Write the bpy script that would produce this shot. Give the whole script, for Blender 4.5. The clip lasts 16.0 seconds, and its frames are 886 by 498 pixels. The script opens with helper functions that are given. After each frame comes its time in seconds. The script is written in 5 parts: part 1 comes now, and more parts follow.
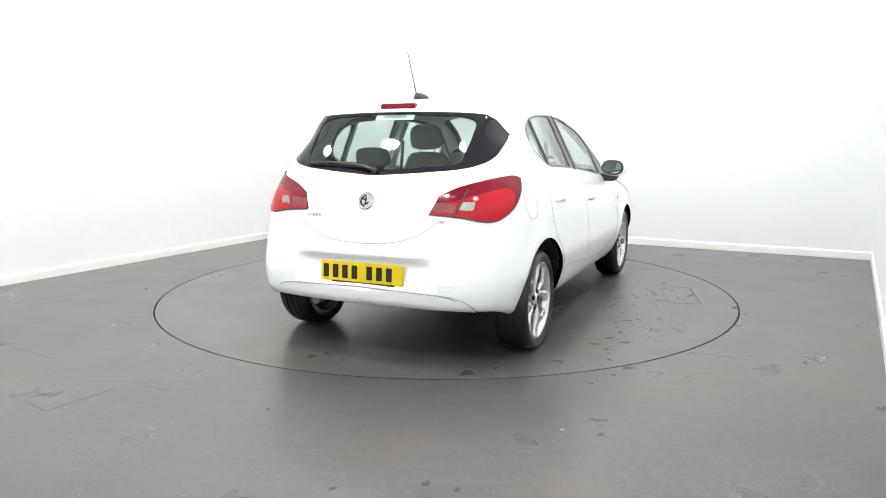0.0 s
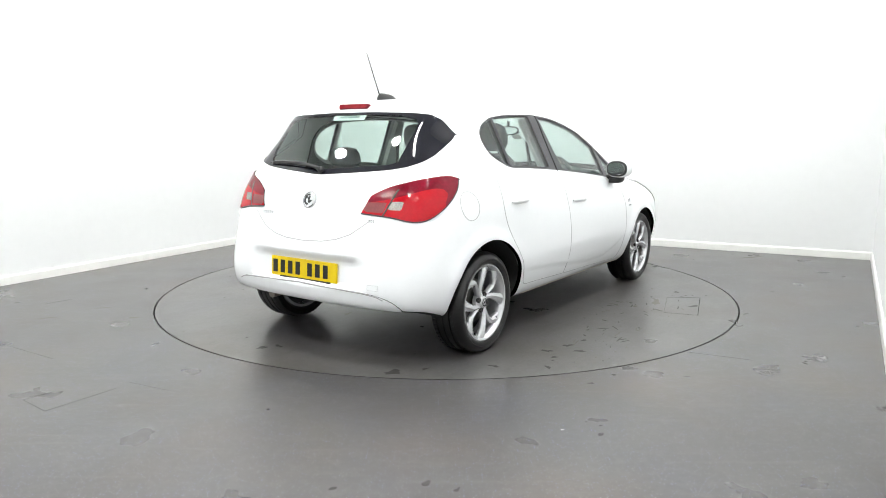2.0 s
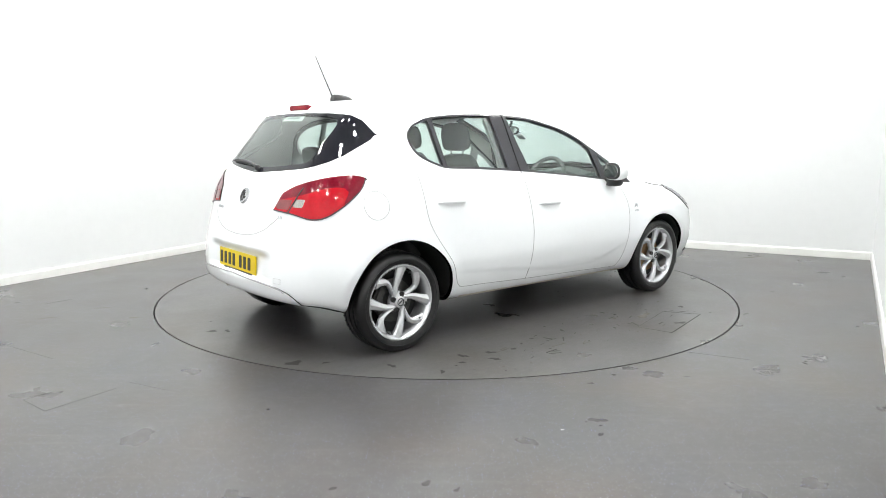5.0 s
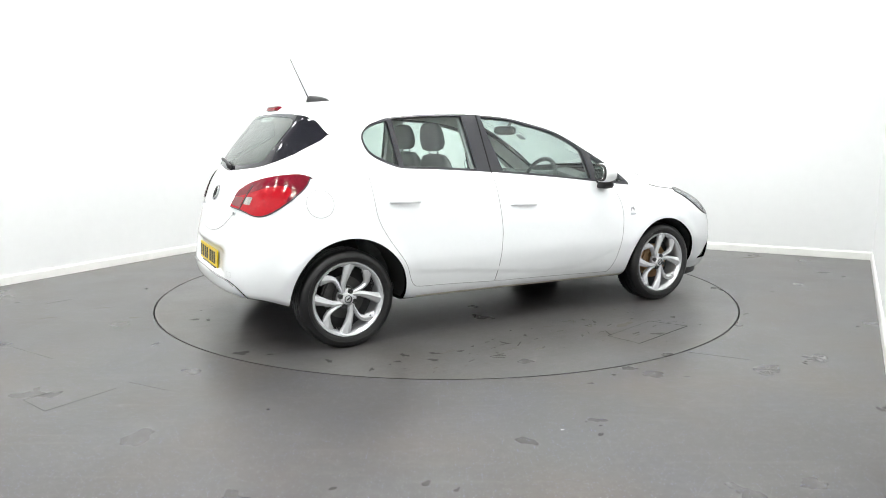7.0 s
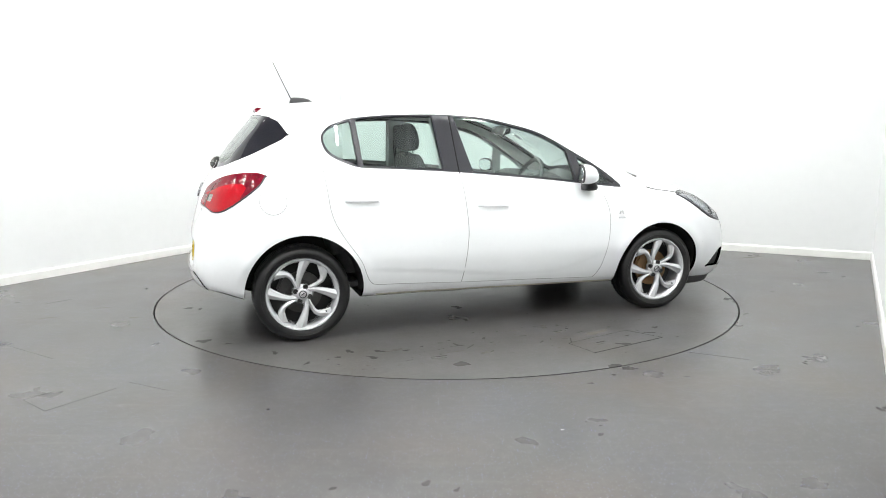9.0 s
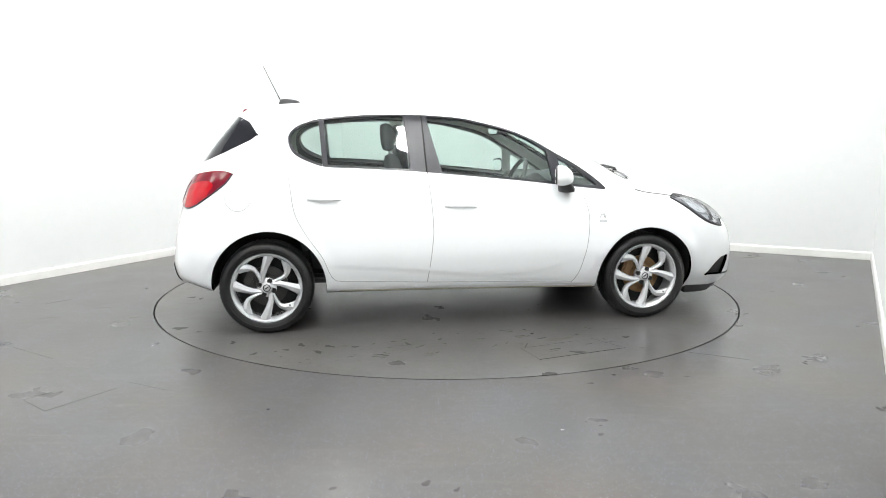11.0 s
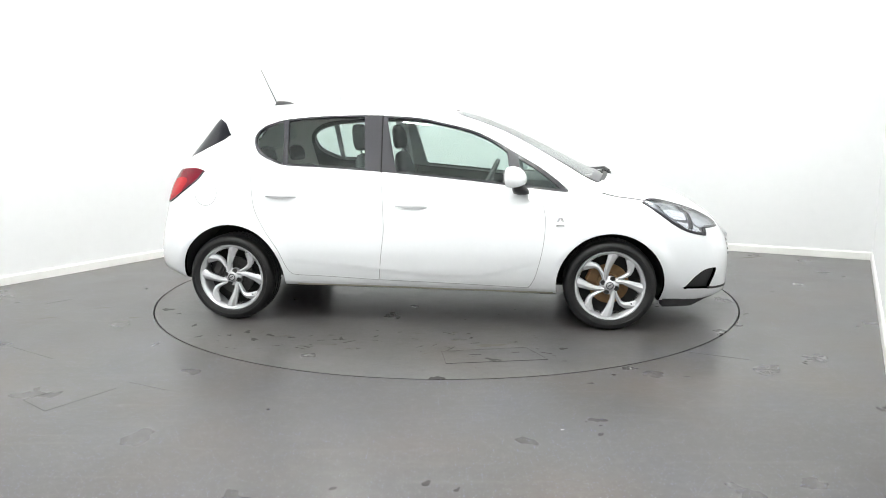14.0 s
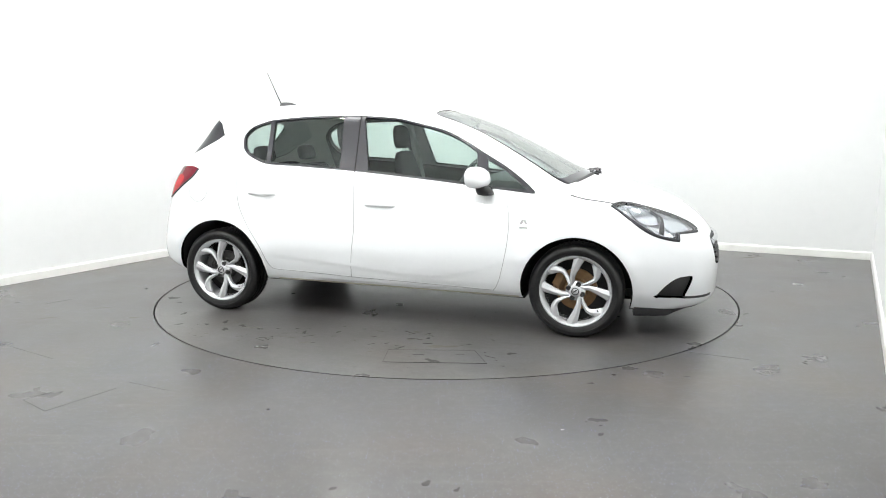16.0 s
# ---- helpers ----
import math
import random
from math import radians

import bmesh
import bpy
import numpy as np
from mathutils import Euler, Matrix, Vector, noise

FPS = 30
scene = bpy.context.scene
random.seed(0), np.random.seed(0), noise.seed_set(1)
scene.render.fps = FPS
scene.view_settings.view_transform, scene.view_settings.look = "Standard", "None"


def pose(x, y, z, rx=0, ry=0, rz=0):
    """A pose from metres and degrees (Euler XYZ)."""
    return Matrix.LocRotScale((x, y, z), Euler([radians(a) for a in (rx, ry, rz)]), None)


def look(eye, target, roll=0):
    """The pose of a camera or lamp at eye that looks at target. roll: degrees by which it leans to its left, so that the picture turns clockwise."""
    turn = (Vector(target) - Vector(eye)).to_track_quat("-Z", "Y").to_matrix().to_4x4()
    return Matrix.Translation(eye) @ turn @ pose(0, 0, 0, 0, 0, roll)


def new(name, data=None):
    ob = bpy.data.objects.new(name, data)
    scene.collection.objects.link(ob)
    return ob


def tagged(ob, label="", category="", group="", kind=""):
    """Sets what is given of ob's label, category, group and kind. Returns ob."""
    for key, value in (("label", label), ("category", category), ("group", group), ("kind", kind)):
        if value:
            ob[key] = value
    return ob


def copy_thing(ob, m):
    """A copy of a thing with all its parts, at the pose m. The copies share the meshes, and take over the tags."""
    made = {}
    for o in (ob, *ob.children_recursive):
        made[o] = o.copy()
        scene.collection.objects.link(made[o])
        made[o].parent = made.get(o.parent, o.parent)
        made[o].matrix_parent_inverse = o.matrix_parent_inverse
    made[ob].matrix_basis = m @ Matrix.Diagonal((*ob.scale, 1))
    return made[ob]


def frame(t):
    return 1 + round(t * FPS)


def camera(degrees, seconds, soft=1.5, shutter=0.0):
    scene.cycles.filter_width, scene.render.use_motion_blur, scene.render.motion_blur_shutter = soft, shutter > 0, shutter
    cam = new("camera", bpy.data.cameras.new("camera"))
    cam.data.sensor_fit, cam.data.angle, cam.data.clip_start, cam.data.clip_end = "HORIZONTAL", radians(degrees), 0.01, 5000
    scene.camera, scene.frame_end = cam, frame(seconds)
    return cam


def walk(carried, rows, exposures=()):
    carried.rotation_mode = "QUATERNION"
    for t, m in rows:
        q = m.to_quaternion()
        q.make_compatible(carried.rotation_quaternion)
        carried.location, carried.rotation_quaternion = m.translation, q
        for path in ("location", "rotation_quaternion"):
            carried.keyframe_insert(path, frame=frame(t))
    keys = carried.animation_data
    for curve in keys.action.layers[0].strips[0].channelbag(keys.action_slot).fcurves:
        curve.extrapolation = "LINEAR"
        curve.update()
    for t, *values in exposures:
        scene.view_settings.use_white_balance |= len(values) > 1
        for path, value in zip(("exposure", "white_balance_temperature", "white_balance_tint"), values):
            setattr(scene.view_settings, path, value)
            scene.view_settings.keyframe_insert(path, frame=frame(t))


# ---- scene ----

# ---- camera: stands still near one wall of the studio ----
cam = camera(64.09, 16.0, soft=0.9)
EYE = Vector((0.0, -5.728, 1.242))
PAN, TILT, ROLL = radians(-0.243), radians(9.153), 0.12
AIM = EYE + Vector((math.sin(PAN) * math.cos(TILT), math.cos(PAN) * math.cos(TILT), -math.sin(TILT)))
walk(cam, [(0.0, look(EYE, AIM, -ROLL)), (16.0, look(EYE, AIM, -ROLL))])

# ---- world, lamps, exposure ----
scene.view_settings.exposure = 0.255
world = bpy.data.worlds.new("studio_world")
scene.world = world
world.use_nodes = True
world.node_tree.nodes["Background"].inputs[0].default_value = (0.9, 0.95, 1.0, 1)
world.node_tree.nodes["Background"].inputs[1].default_value = 0.02
CEILING_Z = 4.0


# ---- small tools ----
def smooth(a, b, v):
    u = np.clip((v - a) / (b - a), 0, 1)
    return u * u * (3 - 2 * u)


def curve(*pairs):
    """A smooth monotone curve through (x, y) pairs, for numpy arrays."""
    xs, ys = np.array(pairs, float).T
    d = np.diff(ys) / np.diff(xs)
    m = np.concatenate([[d[0]], np.where(d[:-1] * d[1:] > 0, 2 * d[:-1] * d[1:] / (d[:-1] + d[1:] + 1e-12), 0), [d[-1]]])

    def at(v):
        v = np.clip(v, xs[0], xs[-1])
        i = np.clip(np.searchsorted(xs, v, side="right") - 1, 0, len(d) - 1)
        h = xs[i + 1] - xs[i]
        u = (v - xs[i]) / h
        return ((1 + 2 * u) * (1 - u) ** 2 * ys[i] + u * (1 - u) ** 2 * h * m[i]
                + u * u * (3 - 2 * u) * ys[i + 1] + u * u * (u - 1) * h * m[i + 1])
    return at


def smax(a, b, k):
    h = np.maximum(k - np.abs(a - b), 0) / k
    return np.maximum(a, b) + h * h * k / 4


# ---- the car's skin as one smooth solid: x forward, z up, the origin between the axles ----
AXLE, HUB_Z = 1.255, 0.293
ROOF = curve((-1.7, 1.33), (-1.5, 1.402), (-1.32, 1.44), (-1.15, 1.462), (-0.9, 1.476), (-0.55, 1.482), (-0.2, 1.472), (0.1, 1.442),
             (0.31, 1.398), (0.53, 1.322), (0.74, 1.226), (0.95, 1.122), (1.17, 1.012), (1.3, 0.972), (1.5, 0.922), (1.75, 0.848),
             (1.95, 0.765), (2.1, 0.67), (2.2, 0.58))
CROWN = curve((-1.6, 0.12), (-1.0, 0.13), (0.2, 0.14), (0.9, 0.16), (1.3, 0.17), (1.7, 0.2), (2.1, 0.25))
REAR = curve((0.15, -1.74), (0.22, -1.82), (0.3, -1.885), (0.42, -1.908), (0.58, -1.89), (0.7, -1.862), (0.82, -1.828), (0.9, -1.8), (1.0, -1.742), (1.08, -1.688),
             (1.2, -1.598), (1.34, -1.48), (1.4, -1.43), (1.5, -1.35))
NOSE = curve((0.1, 1.98), (0.16, 2.06), (0.24, 2.113), (0.4, 2.122), (0.55, 2.105), (0.66, 2.07), (0.76, 2.0), (0.9, 1.85))
PLAN = curve((-2.0, 0.79), (-1.75, 0.803), (-1.5, 0.843), (-1.2, 0.864), (-0.6, 0.866), (0.6, 0.866), (1.2, 0.862), (1.5, 0.845), (1.8, 0.80), (2.1, 0.70))
TUCK = curve((0.15, 0.14), (0.22, 0.098), (0.27, 0.058), (0.32, 0.033), (0.4, 0.012), (0.5, 0.0), (0.6, 0.006), (0.72, 0.02), (0.8, 0.036), (0.88, 0.058), (0.95, 0.085), (1.0, 0.112),
             (1.1, 0.158), (1.2, 0.205), (1.3, 0.25), (1.4, 0.30), (1.5, 0.36))
SILL = curve((-2.0, 0.325), (-1.75, 0.312), (-1.6, 0.27), (-1.48, 0.238), (-0.8, 0.235), (0.9, 0.208), (1.5, 0.18), (1.65, 0.168), (1.85, 0.172), (2.1, 0.2))


CREASE = curve((-0.95, 0.44), (-0.787, 0.43), (-0.497, 0.411), (-0.134, 0.373), (0.2, 0.346), (0.4, 0.348), (0.525, 0.373), (0.742, 0.441), (0.86, 0.5))


def skin(p):
    """Below zero inside the car's body, above outside it."""
    x, y, z = p[..., 0], np.abs(p[..., 1]), p[..., 2]
    belt = 0.985 - 0.1 * np.clip(x, -1.0, 1.25)
    zz = z + (1.0 - belt) * smooth(0.6, 0.9, z)
    side = y - (PLAN(x) - TUCK(zz) - 0.02 * smooth(0.4, 1.2, x) * smooth(0.85, 1.0, zz)
                - 0.05 * smooth(-1.0, -1.5, x) * smooth(0.95, 1.3, z) - 0.02 * smooth(-1.15, -1.5, x) * smooth(0.8, 1.0, z))
    crease = CREASE(x) - z
    side = side + 0.0045 * smooth(-0.004, 0.03, crease) * smooth(-0.95, -0.7, x) * smooth(0.86, 0.7, x)
    for ax, r, w in ((-AXLE, 0.375, 0.012), (AXLE, 0.36, 0.012)):
        d = np.hypot(x - ax, z - HUB_Z)
        side = side - w * np.exp(-((d - r) / 0.05) ** 2) * smooth(0.3, 0.5, z)
    top = z - (ROOF(x) - CROWN(x) * y * y)
    rear = REAR(z) + 0.1 * y * y + 0.24 * y ** 4 - x
    rear = rear + 0.03 * smooth(0.42, 0.445, z) * smooth(0.605, 0.55, z) * smooth(0.48, 0.27, y)
    front = x - (NOSE(z) - 0.22 * y * y - 0.35 * y ** 4)
    under = SILL(x) - z
    f = smax(side, top * 0.9, 0.09)
    f = smax(f, rear * 0.85, 0.13 - 0.09 * smooth(1.18, 1.36, z))
    f = smax(f, front * 0.85, 0.16)
    return smax(f, under, 0.05)


def slope(p):
    e = 1e-3
    g = np.stack([skin(p + e * a) - skin(p - e * a) for a in np.eye(3)], -1) / (2 * e)
    return g


def settle(p, n=4):
    """Moves points onto the skin."""
    for _ in range(n):
        g = slope(p)
        p = p - (skin(p) / np.maximum((g * g).sum(-1), 0.05))[..., None] * g
    return p


def wrap(step):
    """Points and triangles of the whole skin."""
    ax = [np.arange(a, b, step) for a, b in ((-2.0, 2.26), (-0.99, 0.9901), (0.09, 1.58))]
    ax[1] = ax[1] - ax[1].mean() + step / 2 * 0
    g = np.stack(np.meshgrid(*ax, indexing="ij"), -1)
    v = skin(g)
    n = np.array(v.shape) - 1
    s = v < 0
    total, count = np.zeros((*n, 3)), np.zeros(n)
    for a in range(3):
        for o in ((0, 0), (0, 1), (1, 0), (1, 1)):
            i0 = [0, 0, 0]
            for b, q in zip([k for k in range(3) if k != a], o):
                i0[b] = q
            i1 = list(i0)
            i1[a] = 1
            lo = tuple(slice(k, k + m) for k, m in zip(i0, n))
            hi = tuple(slice(k, k + m) for k, m in zip(i1, n))
            cross = s[lo] != s[hi]
            u = np.where(cross, v[lo] / np.where(cross, v[lo] - v[hi], 1), 0)
            pt = g[lo] + u[..., None] * (g[hi] - g[lo])
            total += np.where(cross[..., None], pt, 0)
            count += cross
    used = count > 0
    index = np.full(tuple(n), -1)
    index[used] = np.arange(used.sum())
    pts = settle(total[used] / count[used][:, None])
    tris = []
    for a in range(3):
        b, c = (a + 1) % 3, (a + 2) % 3
        lo, hi = [slice(1, -1)] * 3, [slice(1, -1)] * 3
        lo[a], hi[a] = slice(0, -1), slice(1, None)
        cross = s[tuple(lo)] != s[tuple(hi)]
        at = np.argwhere(cross)
        inside = s[tuple(lo)][cross]
        off = np.ones(3, int)
        off[a] = 0
        at = at + off
        eb, ec = np.eye(3, dtype=int)[b], np.eye(3, dtype=int)[c]
        q = np.stack([index[tuple((at - d).T)] for d in (eb * 0, eb, eb + ec, ec)], -1)
        q[~inside] = q[~inside][:, ::-1]
        tris += [q[:, [0, 1, 2]], q[:, [0, 2, 3]]]
    return pts, np.concatenate(tris)


# ---- materials ----
def material(name, color, rough=0.5, metal=0.0, spec=0.5, coat=0.0, grain=0.0, grain_size=40.0, bump=0.0, bump_size=200.0, trans=0.0, glow=0.0, rough_var=0.0):
    """Principled surface with colour variation at two scales and a fine relief."""
    m = bpy.data.materials.new(name)
    m.use_nodes = True
    nt = m.node_tree
    b = nt.nodes["Principled BSDF"]
    b.inputs["Base Color"].default_value = (*color, 1)
    b.inputs["Roughness"].default_value = rough
    b.inputs["Metallic"].default_value = metal
    b.inputs["Specular IOR Level"].default_value = spec
    b.inputs["Coat Weight"].default_value = coat
    b.inputs["Coat Roughness"].default_value = 0.04
    b.inputs["Transmission Weight"].default_value = trans
    if glow:
        b.inputs["Emission Color"].default_value = (*color, 1)
        b.inputs["Emission Strength"].default_value = glow
    if grain or bump or rough_var:
        tc = nt.nodes.new("ShaderNodeTexCoord")
    if grain:
        big, fine = nt.nodes.new("ShaderNodeTexNoise"), nt.nodes.new("ShaderNodeTexNoise")
        big.inputs["Scale"].default_value, fine.inputs["Scale"].default_value = grain_size / 8, grain_size
        big.inputs["Detail"].default_value = 5
        add = nt.nodes.new("ShaderNodeMath")
        add.operation = "ADD"
        ramp = nt.nodes.new("ShaderNodeMapRange")
        ramp.inputs["From Min"].default_value, ramp.inputs["From Max"].default_value = 0.6, 1.4
        ramp.inputs["To Min"].default_value, ramp.inputs["To Max"].default_value = 1 - grain, 1 + grain
        mix = nt.nodes.new("ShaderNodeVectorMath")
        mix.operation = "SCALE"
        mix.inputs[0].default_value = color
        for n in (big, fine):
            nt.links.new(tc.outputs["Object"], n.inputs["Vector"])
        nt.links.new(big.outputs["Fac"], add.inputs[0])
        nt.links.new(fine.outputs["Fac"], add.inputs[1])
        nt.links.new(add.outputs[0], ramp.inputs["Value"])
        nt.links.new(ramp.outputs[0], mix.inputs["Scale"])
        nt.links.new(mix.outputs[0], b.inputs["Base Color"])
    if rough_var:
        rn = nt.nodes.new("ShaderNodeTexNoise")
        rn.inputs["Scale"].default_value, rn.inputs["Detail"].default_value = 3.0, 6
        rr = nt.nodes.new("ShaderNodeMapRange")
        rr.inputs["From Min"].default_value, rr.inputs["From Max"].default_value = 0.3, 0.7
        rr.inputs["To Min"].default_value, rr.inputs["To Max"].default_value = rough - rough_var, rough + rough_var
        nt.links.new(tc.outputs["Object"], rn.inputs["Vector"])
        nt.links.new(rn.outputs["Fac"], rr.inputs["Value"])
        nt.links.new(rr.outputs[0], b.inputs["Roughness"])
    if bump:
        bn = nt.nodes.new("ShaderNodeTexNoise")
        bn.inputs["Scale"].default_value = bump_size
        bb = nt.nodes.new("ShaderNodeBump")
        bb.inputs["Strength"].default_value, bb.inputs["Distance"].default_value = bump, 0.002
        nt.links.new(tc.outputs["Object"], bn.inputs["Vector"])
        nt.links.new(bn.outputs["Fac"], bb.inputs["Height"])
        nt.links.new(bb.outputs[0], b.inputs["Normal"])
    return m


def glass_material(name, tint, gloss=0.02):
    """Thin pane: mostly clear with mirror gloss by the angle."""
    m = bpy.data.materials.new(name)
    m.use_nodes = True
    nt = m.node_tree
    nt.nodes.clear()
    out = nt.nodes.new("ShaderNodeOutputMaterial")
    clear, mirror, mix = nt.nodes.new("ShaderNodeBsdfTransparent"), nt.nodes.new("ShaderNodeBsdfGlossy"), nt.nodes.new("ShaderNodeMixShader")
    face = nt.nodes.new("ShaderNodeLayerWeight")
    power = nt.nodes.new("ShaderNodeMath")
    power.operation = "POWER"
    power.inputs[1].default_value = 5.0
    face.inputs["Blend"].default_value = 0.5
    nt.links.new(face.outputs["Facing"], power.inputs[0])
    fr = nt.nodes.new("ShaderNodeMapRange")
    fr.inputs["To Min"].default_value, fr.inputs["To Max"].default_value = 0.055, 0.9
    nt.links.new(power.outputs[0], fr.inputs["Value"])
    clear.inputs["Color"].default_value = (*tint, 1)
    mirror.inputs["Roughness"].default_value = gloss
    nt.links.new(fr.outputs[0], mix.inputs[0])
    nt.links.new(clear.outputs[0], mix.inputs[1])
    nt.links.new(mirror.outputs[0], mix.inputs[2])
    nt.links.new(mix.outputs[0], out.inputs["Surface"])
    return m


WALL = material("white_wall_paint", (0.775, 0.784, 0.782), 0.6, grain=0.015, grain_size=12, bump=0.08, bump_size=260)
SKIRTING = material("white_gloss_paint", (0.82, 0.82, 0.79), 0.3, grain=0.02, grain_size=20)
CEIL = material("ceiling_white", (0.88, 0.885, 0.88), 0.8, grain=0.02)
LED = material("led_diffuser", (0.985, 0.995, 0.982), 0.5, glow=121.0)
LAMP_RIM = material("white_metal_frame", (0.8, 0.8, 0.8), 0.4)
PAINT = material("white_car_paint", (0.865, 0.88, 0.895), 0.28, spec=0.5, coat=0.8, grain=0.01, grain_size=30)
BLACK = material("black_gloss_trim", (0.02, 0.02, 0.026), 0.28, grain=0.1)
PLASTIC = material("black_plastic", (0.018, 0.018, 0.019), 0.5, grain=0.15, grain_size=60, bump=0.2, bump_size=500)
UNDER = material("underbody_black", (0.012, 0.012, 0.012), 0.8, grain=0.3)
TRIM = material("dark_interior_trim", (0.075, 0.078, 0.08), 0.6, grain=0.15, bump=0.15, bump_size=400)
LINING = material("grey_headlining", (0.62, 0.62, 0.59), 0.9, grain=0.05, grain_size=120)
CLOTH = material("charcoal_seat_cloth", (0.085, 0.086, 0.09), 0.85, grain=0.25, grain_size=150, bump=0.3, bump_size=700)
GLASS = glass_material("green_tinted_glass", (0.90, 0.955, 0.935))
SCREEN_GLASS = glass_material("windscreen_glass", (0.90, 0.955, 0.94))
RUBBER = material("tyre_rubber", (0.007, 0.007, 0.0075), 0.34, spec=0.5, grain=0.2, grain_size=50, bump=0.15, bump_size=300)
ALLOY = material("silver_alloy", (0.69, 0.7, 0.72), 0.27, metal=0.68, grain=0.04, grain_size=50)
SEAM = material("shut_line_shadow_gap", (0.42, 0.42, 0.43), 0.7)
RED = material("red_lens", (0.43, 0.004, 0.012), 0.1, spec=0.3, grain=0.12, grain_size=60)
CHROME = material("chrome", (0.75, 0.76, 0.78), 0.12, metal=1.0, grain=0.03)
DARK_RED = material("dark_red_lens", (0.17, 0.003, 0.014), 0.09, spec=0.3, grain=0.3, grain_size=90, bump=0.45, bump_size=75)
GREY_LENS = material("smoked_lens", (0.22, 0.06, 0.065), 0.15, spec=0.3, grain=0.15, grain_size=90)
CLEAR_LENS = material("clear_reversing_lens", (0.36, 0.33, 0.31), 0.08, metal=0.4, coat=0.6, grain=0.45, grain_size=160, bump=0.7, bump_size=90)
HOUSING = material("grey_lamp_housing", (0.055, 0.055, 0.06), 0.25, grain=0.1)
SATIN = material("satin_silver_bezel", (0.24, 0.245, 0.255), 0.3, metal=0.5, grain=0.08, grain_size=80)
DRUM = material("dark_brake_drum", (0.045, 0.044, 0.043), 0.55, metal=0.3, grain=0.2, grain_size=60)
BONNET_GAP = material("bonnet_gap", (0.1, 0.1, 0.105), 0.7)
LENS = glass_material("clear_lamp_lens", (0.95, 0.96, 0.97))
YELLOW = material("yellow_plate", (0.75, 0.55, 0.0), 0.4, grain=0.03)
INK = material("black_lettering", (0.01, 0.01, 0.01), 0.4)
WHITE_VINYL = material("white_sticker", (0.75, 0.77, 0.75), 0.5, grain=0.02)
GREY_INK = material("grey_print", (0.3, 0.34, 0.34), 0.5)
STEEL = material("brake_steel", (0.3, 0.27, 0.24), 0.4, metal=0.8, grain=0.15, grain_size=60)
RUST = material("rusty_brake", (0.17, 0.095, 0.04), 0.7, grain=0.3, grain_size=40)
MIRROR = material("mirror_glass", (0.85, 0.87, 0.88), 0.02, metal=1.0)
PILLAR = material("grey_pillar_trim", (0.5, 0.51, 0.5), 0.7, grain=0.05, grain_size=80)
SILL_CREAM = material("cream_sill_edge", (0.5, 0.47, 0.38), 0.6, grain=0.15, grain_size=30)
CUP_SHADE = material("handle_cup_shade", (0.82, 0.83, 0.84), 0.4, grain=0.05)
DARK_LAMP = material("brake_lamp_lens", (0.26, 0.004, 0.012), 0.15, spec=0.25, grain=0.2, grain_size=150)
DARK_CHROME = material("dark_chrome", (0.6, 0.61, 0.63), 0.15, metal=0.9, grain=0.05)
CUT = material("floor_cut_line", (0.06, 0.058, 0.056), 0.7)
WHITE_SPOT = material("white_paint_spot", (0.7, 0.7, 0.68), 0.6)
VALANCE_GAP = material("valance_gap", (0.36, 0.36, 0.365), 0.7)
GLASS_BLACK = material("black_edge_glass", (0.008, 0.008, 0.013), 0.05, spec=0.4, grain=0.1)
FAINT = material("faint_paint_edge", (0.62, 0.62, 0.63), 0.5)


# ---- helpers for parts ----
def mesh_object(name, bm, mat, parent=None, label="", sharp=None):
    me = bpy.data.meshes.new(name)
    bm.to_mesh(me)
    bm.free()
    for m in (mat if isinstance(mat, (list, tuple)) else [mat]):
        me.materials.append(m)
    if sharp is not None:
        me.shade_smooth()
        me.set_sharp_from_angle(angle=radians(sharp))
    ob = new(name, me)
    if parent:
        ob.parent = parent
    if label:
        tagged(ob, label)
    return ob


def part(name, bm, mat, parent, label="", sharp=35):
    return mesh_object(name, bm, mat, parent, label, sharp)


def add_box(bm, c, size, m=None, bevel=0.0):
    r = bmesh.ops.create_cube(bm, size=1.0)
    mm = Matrix.Translation(c) @ (m or Matrix()) @ Matrix.Diagonal((*size, 1))
    bmesh.ops.transform(bm, matrix=mm, verts=r["verts"])
    if bevel:
        es = list({e for v in r["verts"] for e in v.link_edges})
        bmesh.ops.bevel(bm, geom=es, offset=bevel, segments=2, affect="EDGES")


# ---- the room ----
ALONG = Vector((0.4932, 0.8699, 0))
ACROSS = Vector((0.8699, -0.4932, 0))
CORNER_L, CORNER_R = Vector((-1.427, 4.135, 0)), Vector((4.254, 1.24, 0))
DEPTH = 8.7
FRONT_L, FRONT_R = CORNER_L - ALONG * DEPTH, CORNER_R - ALONG * DEPTH
SPEED = (65.606, -5.2154, 0.003853)
TABLE_R = 2.234


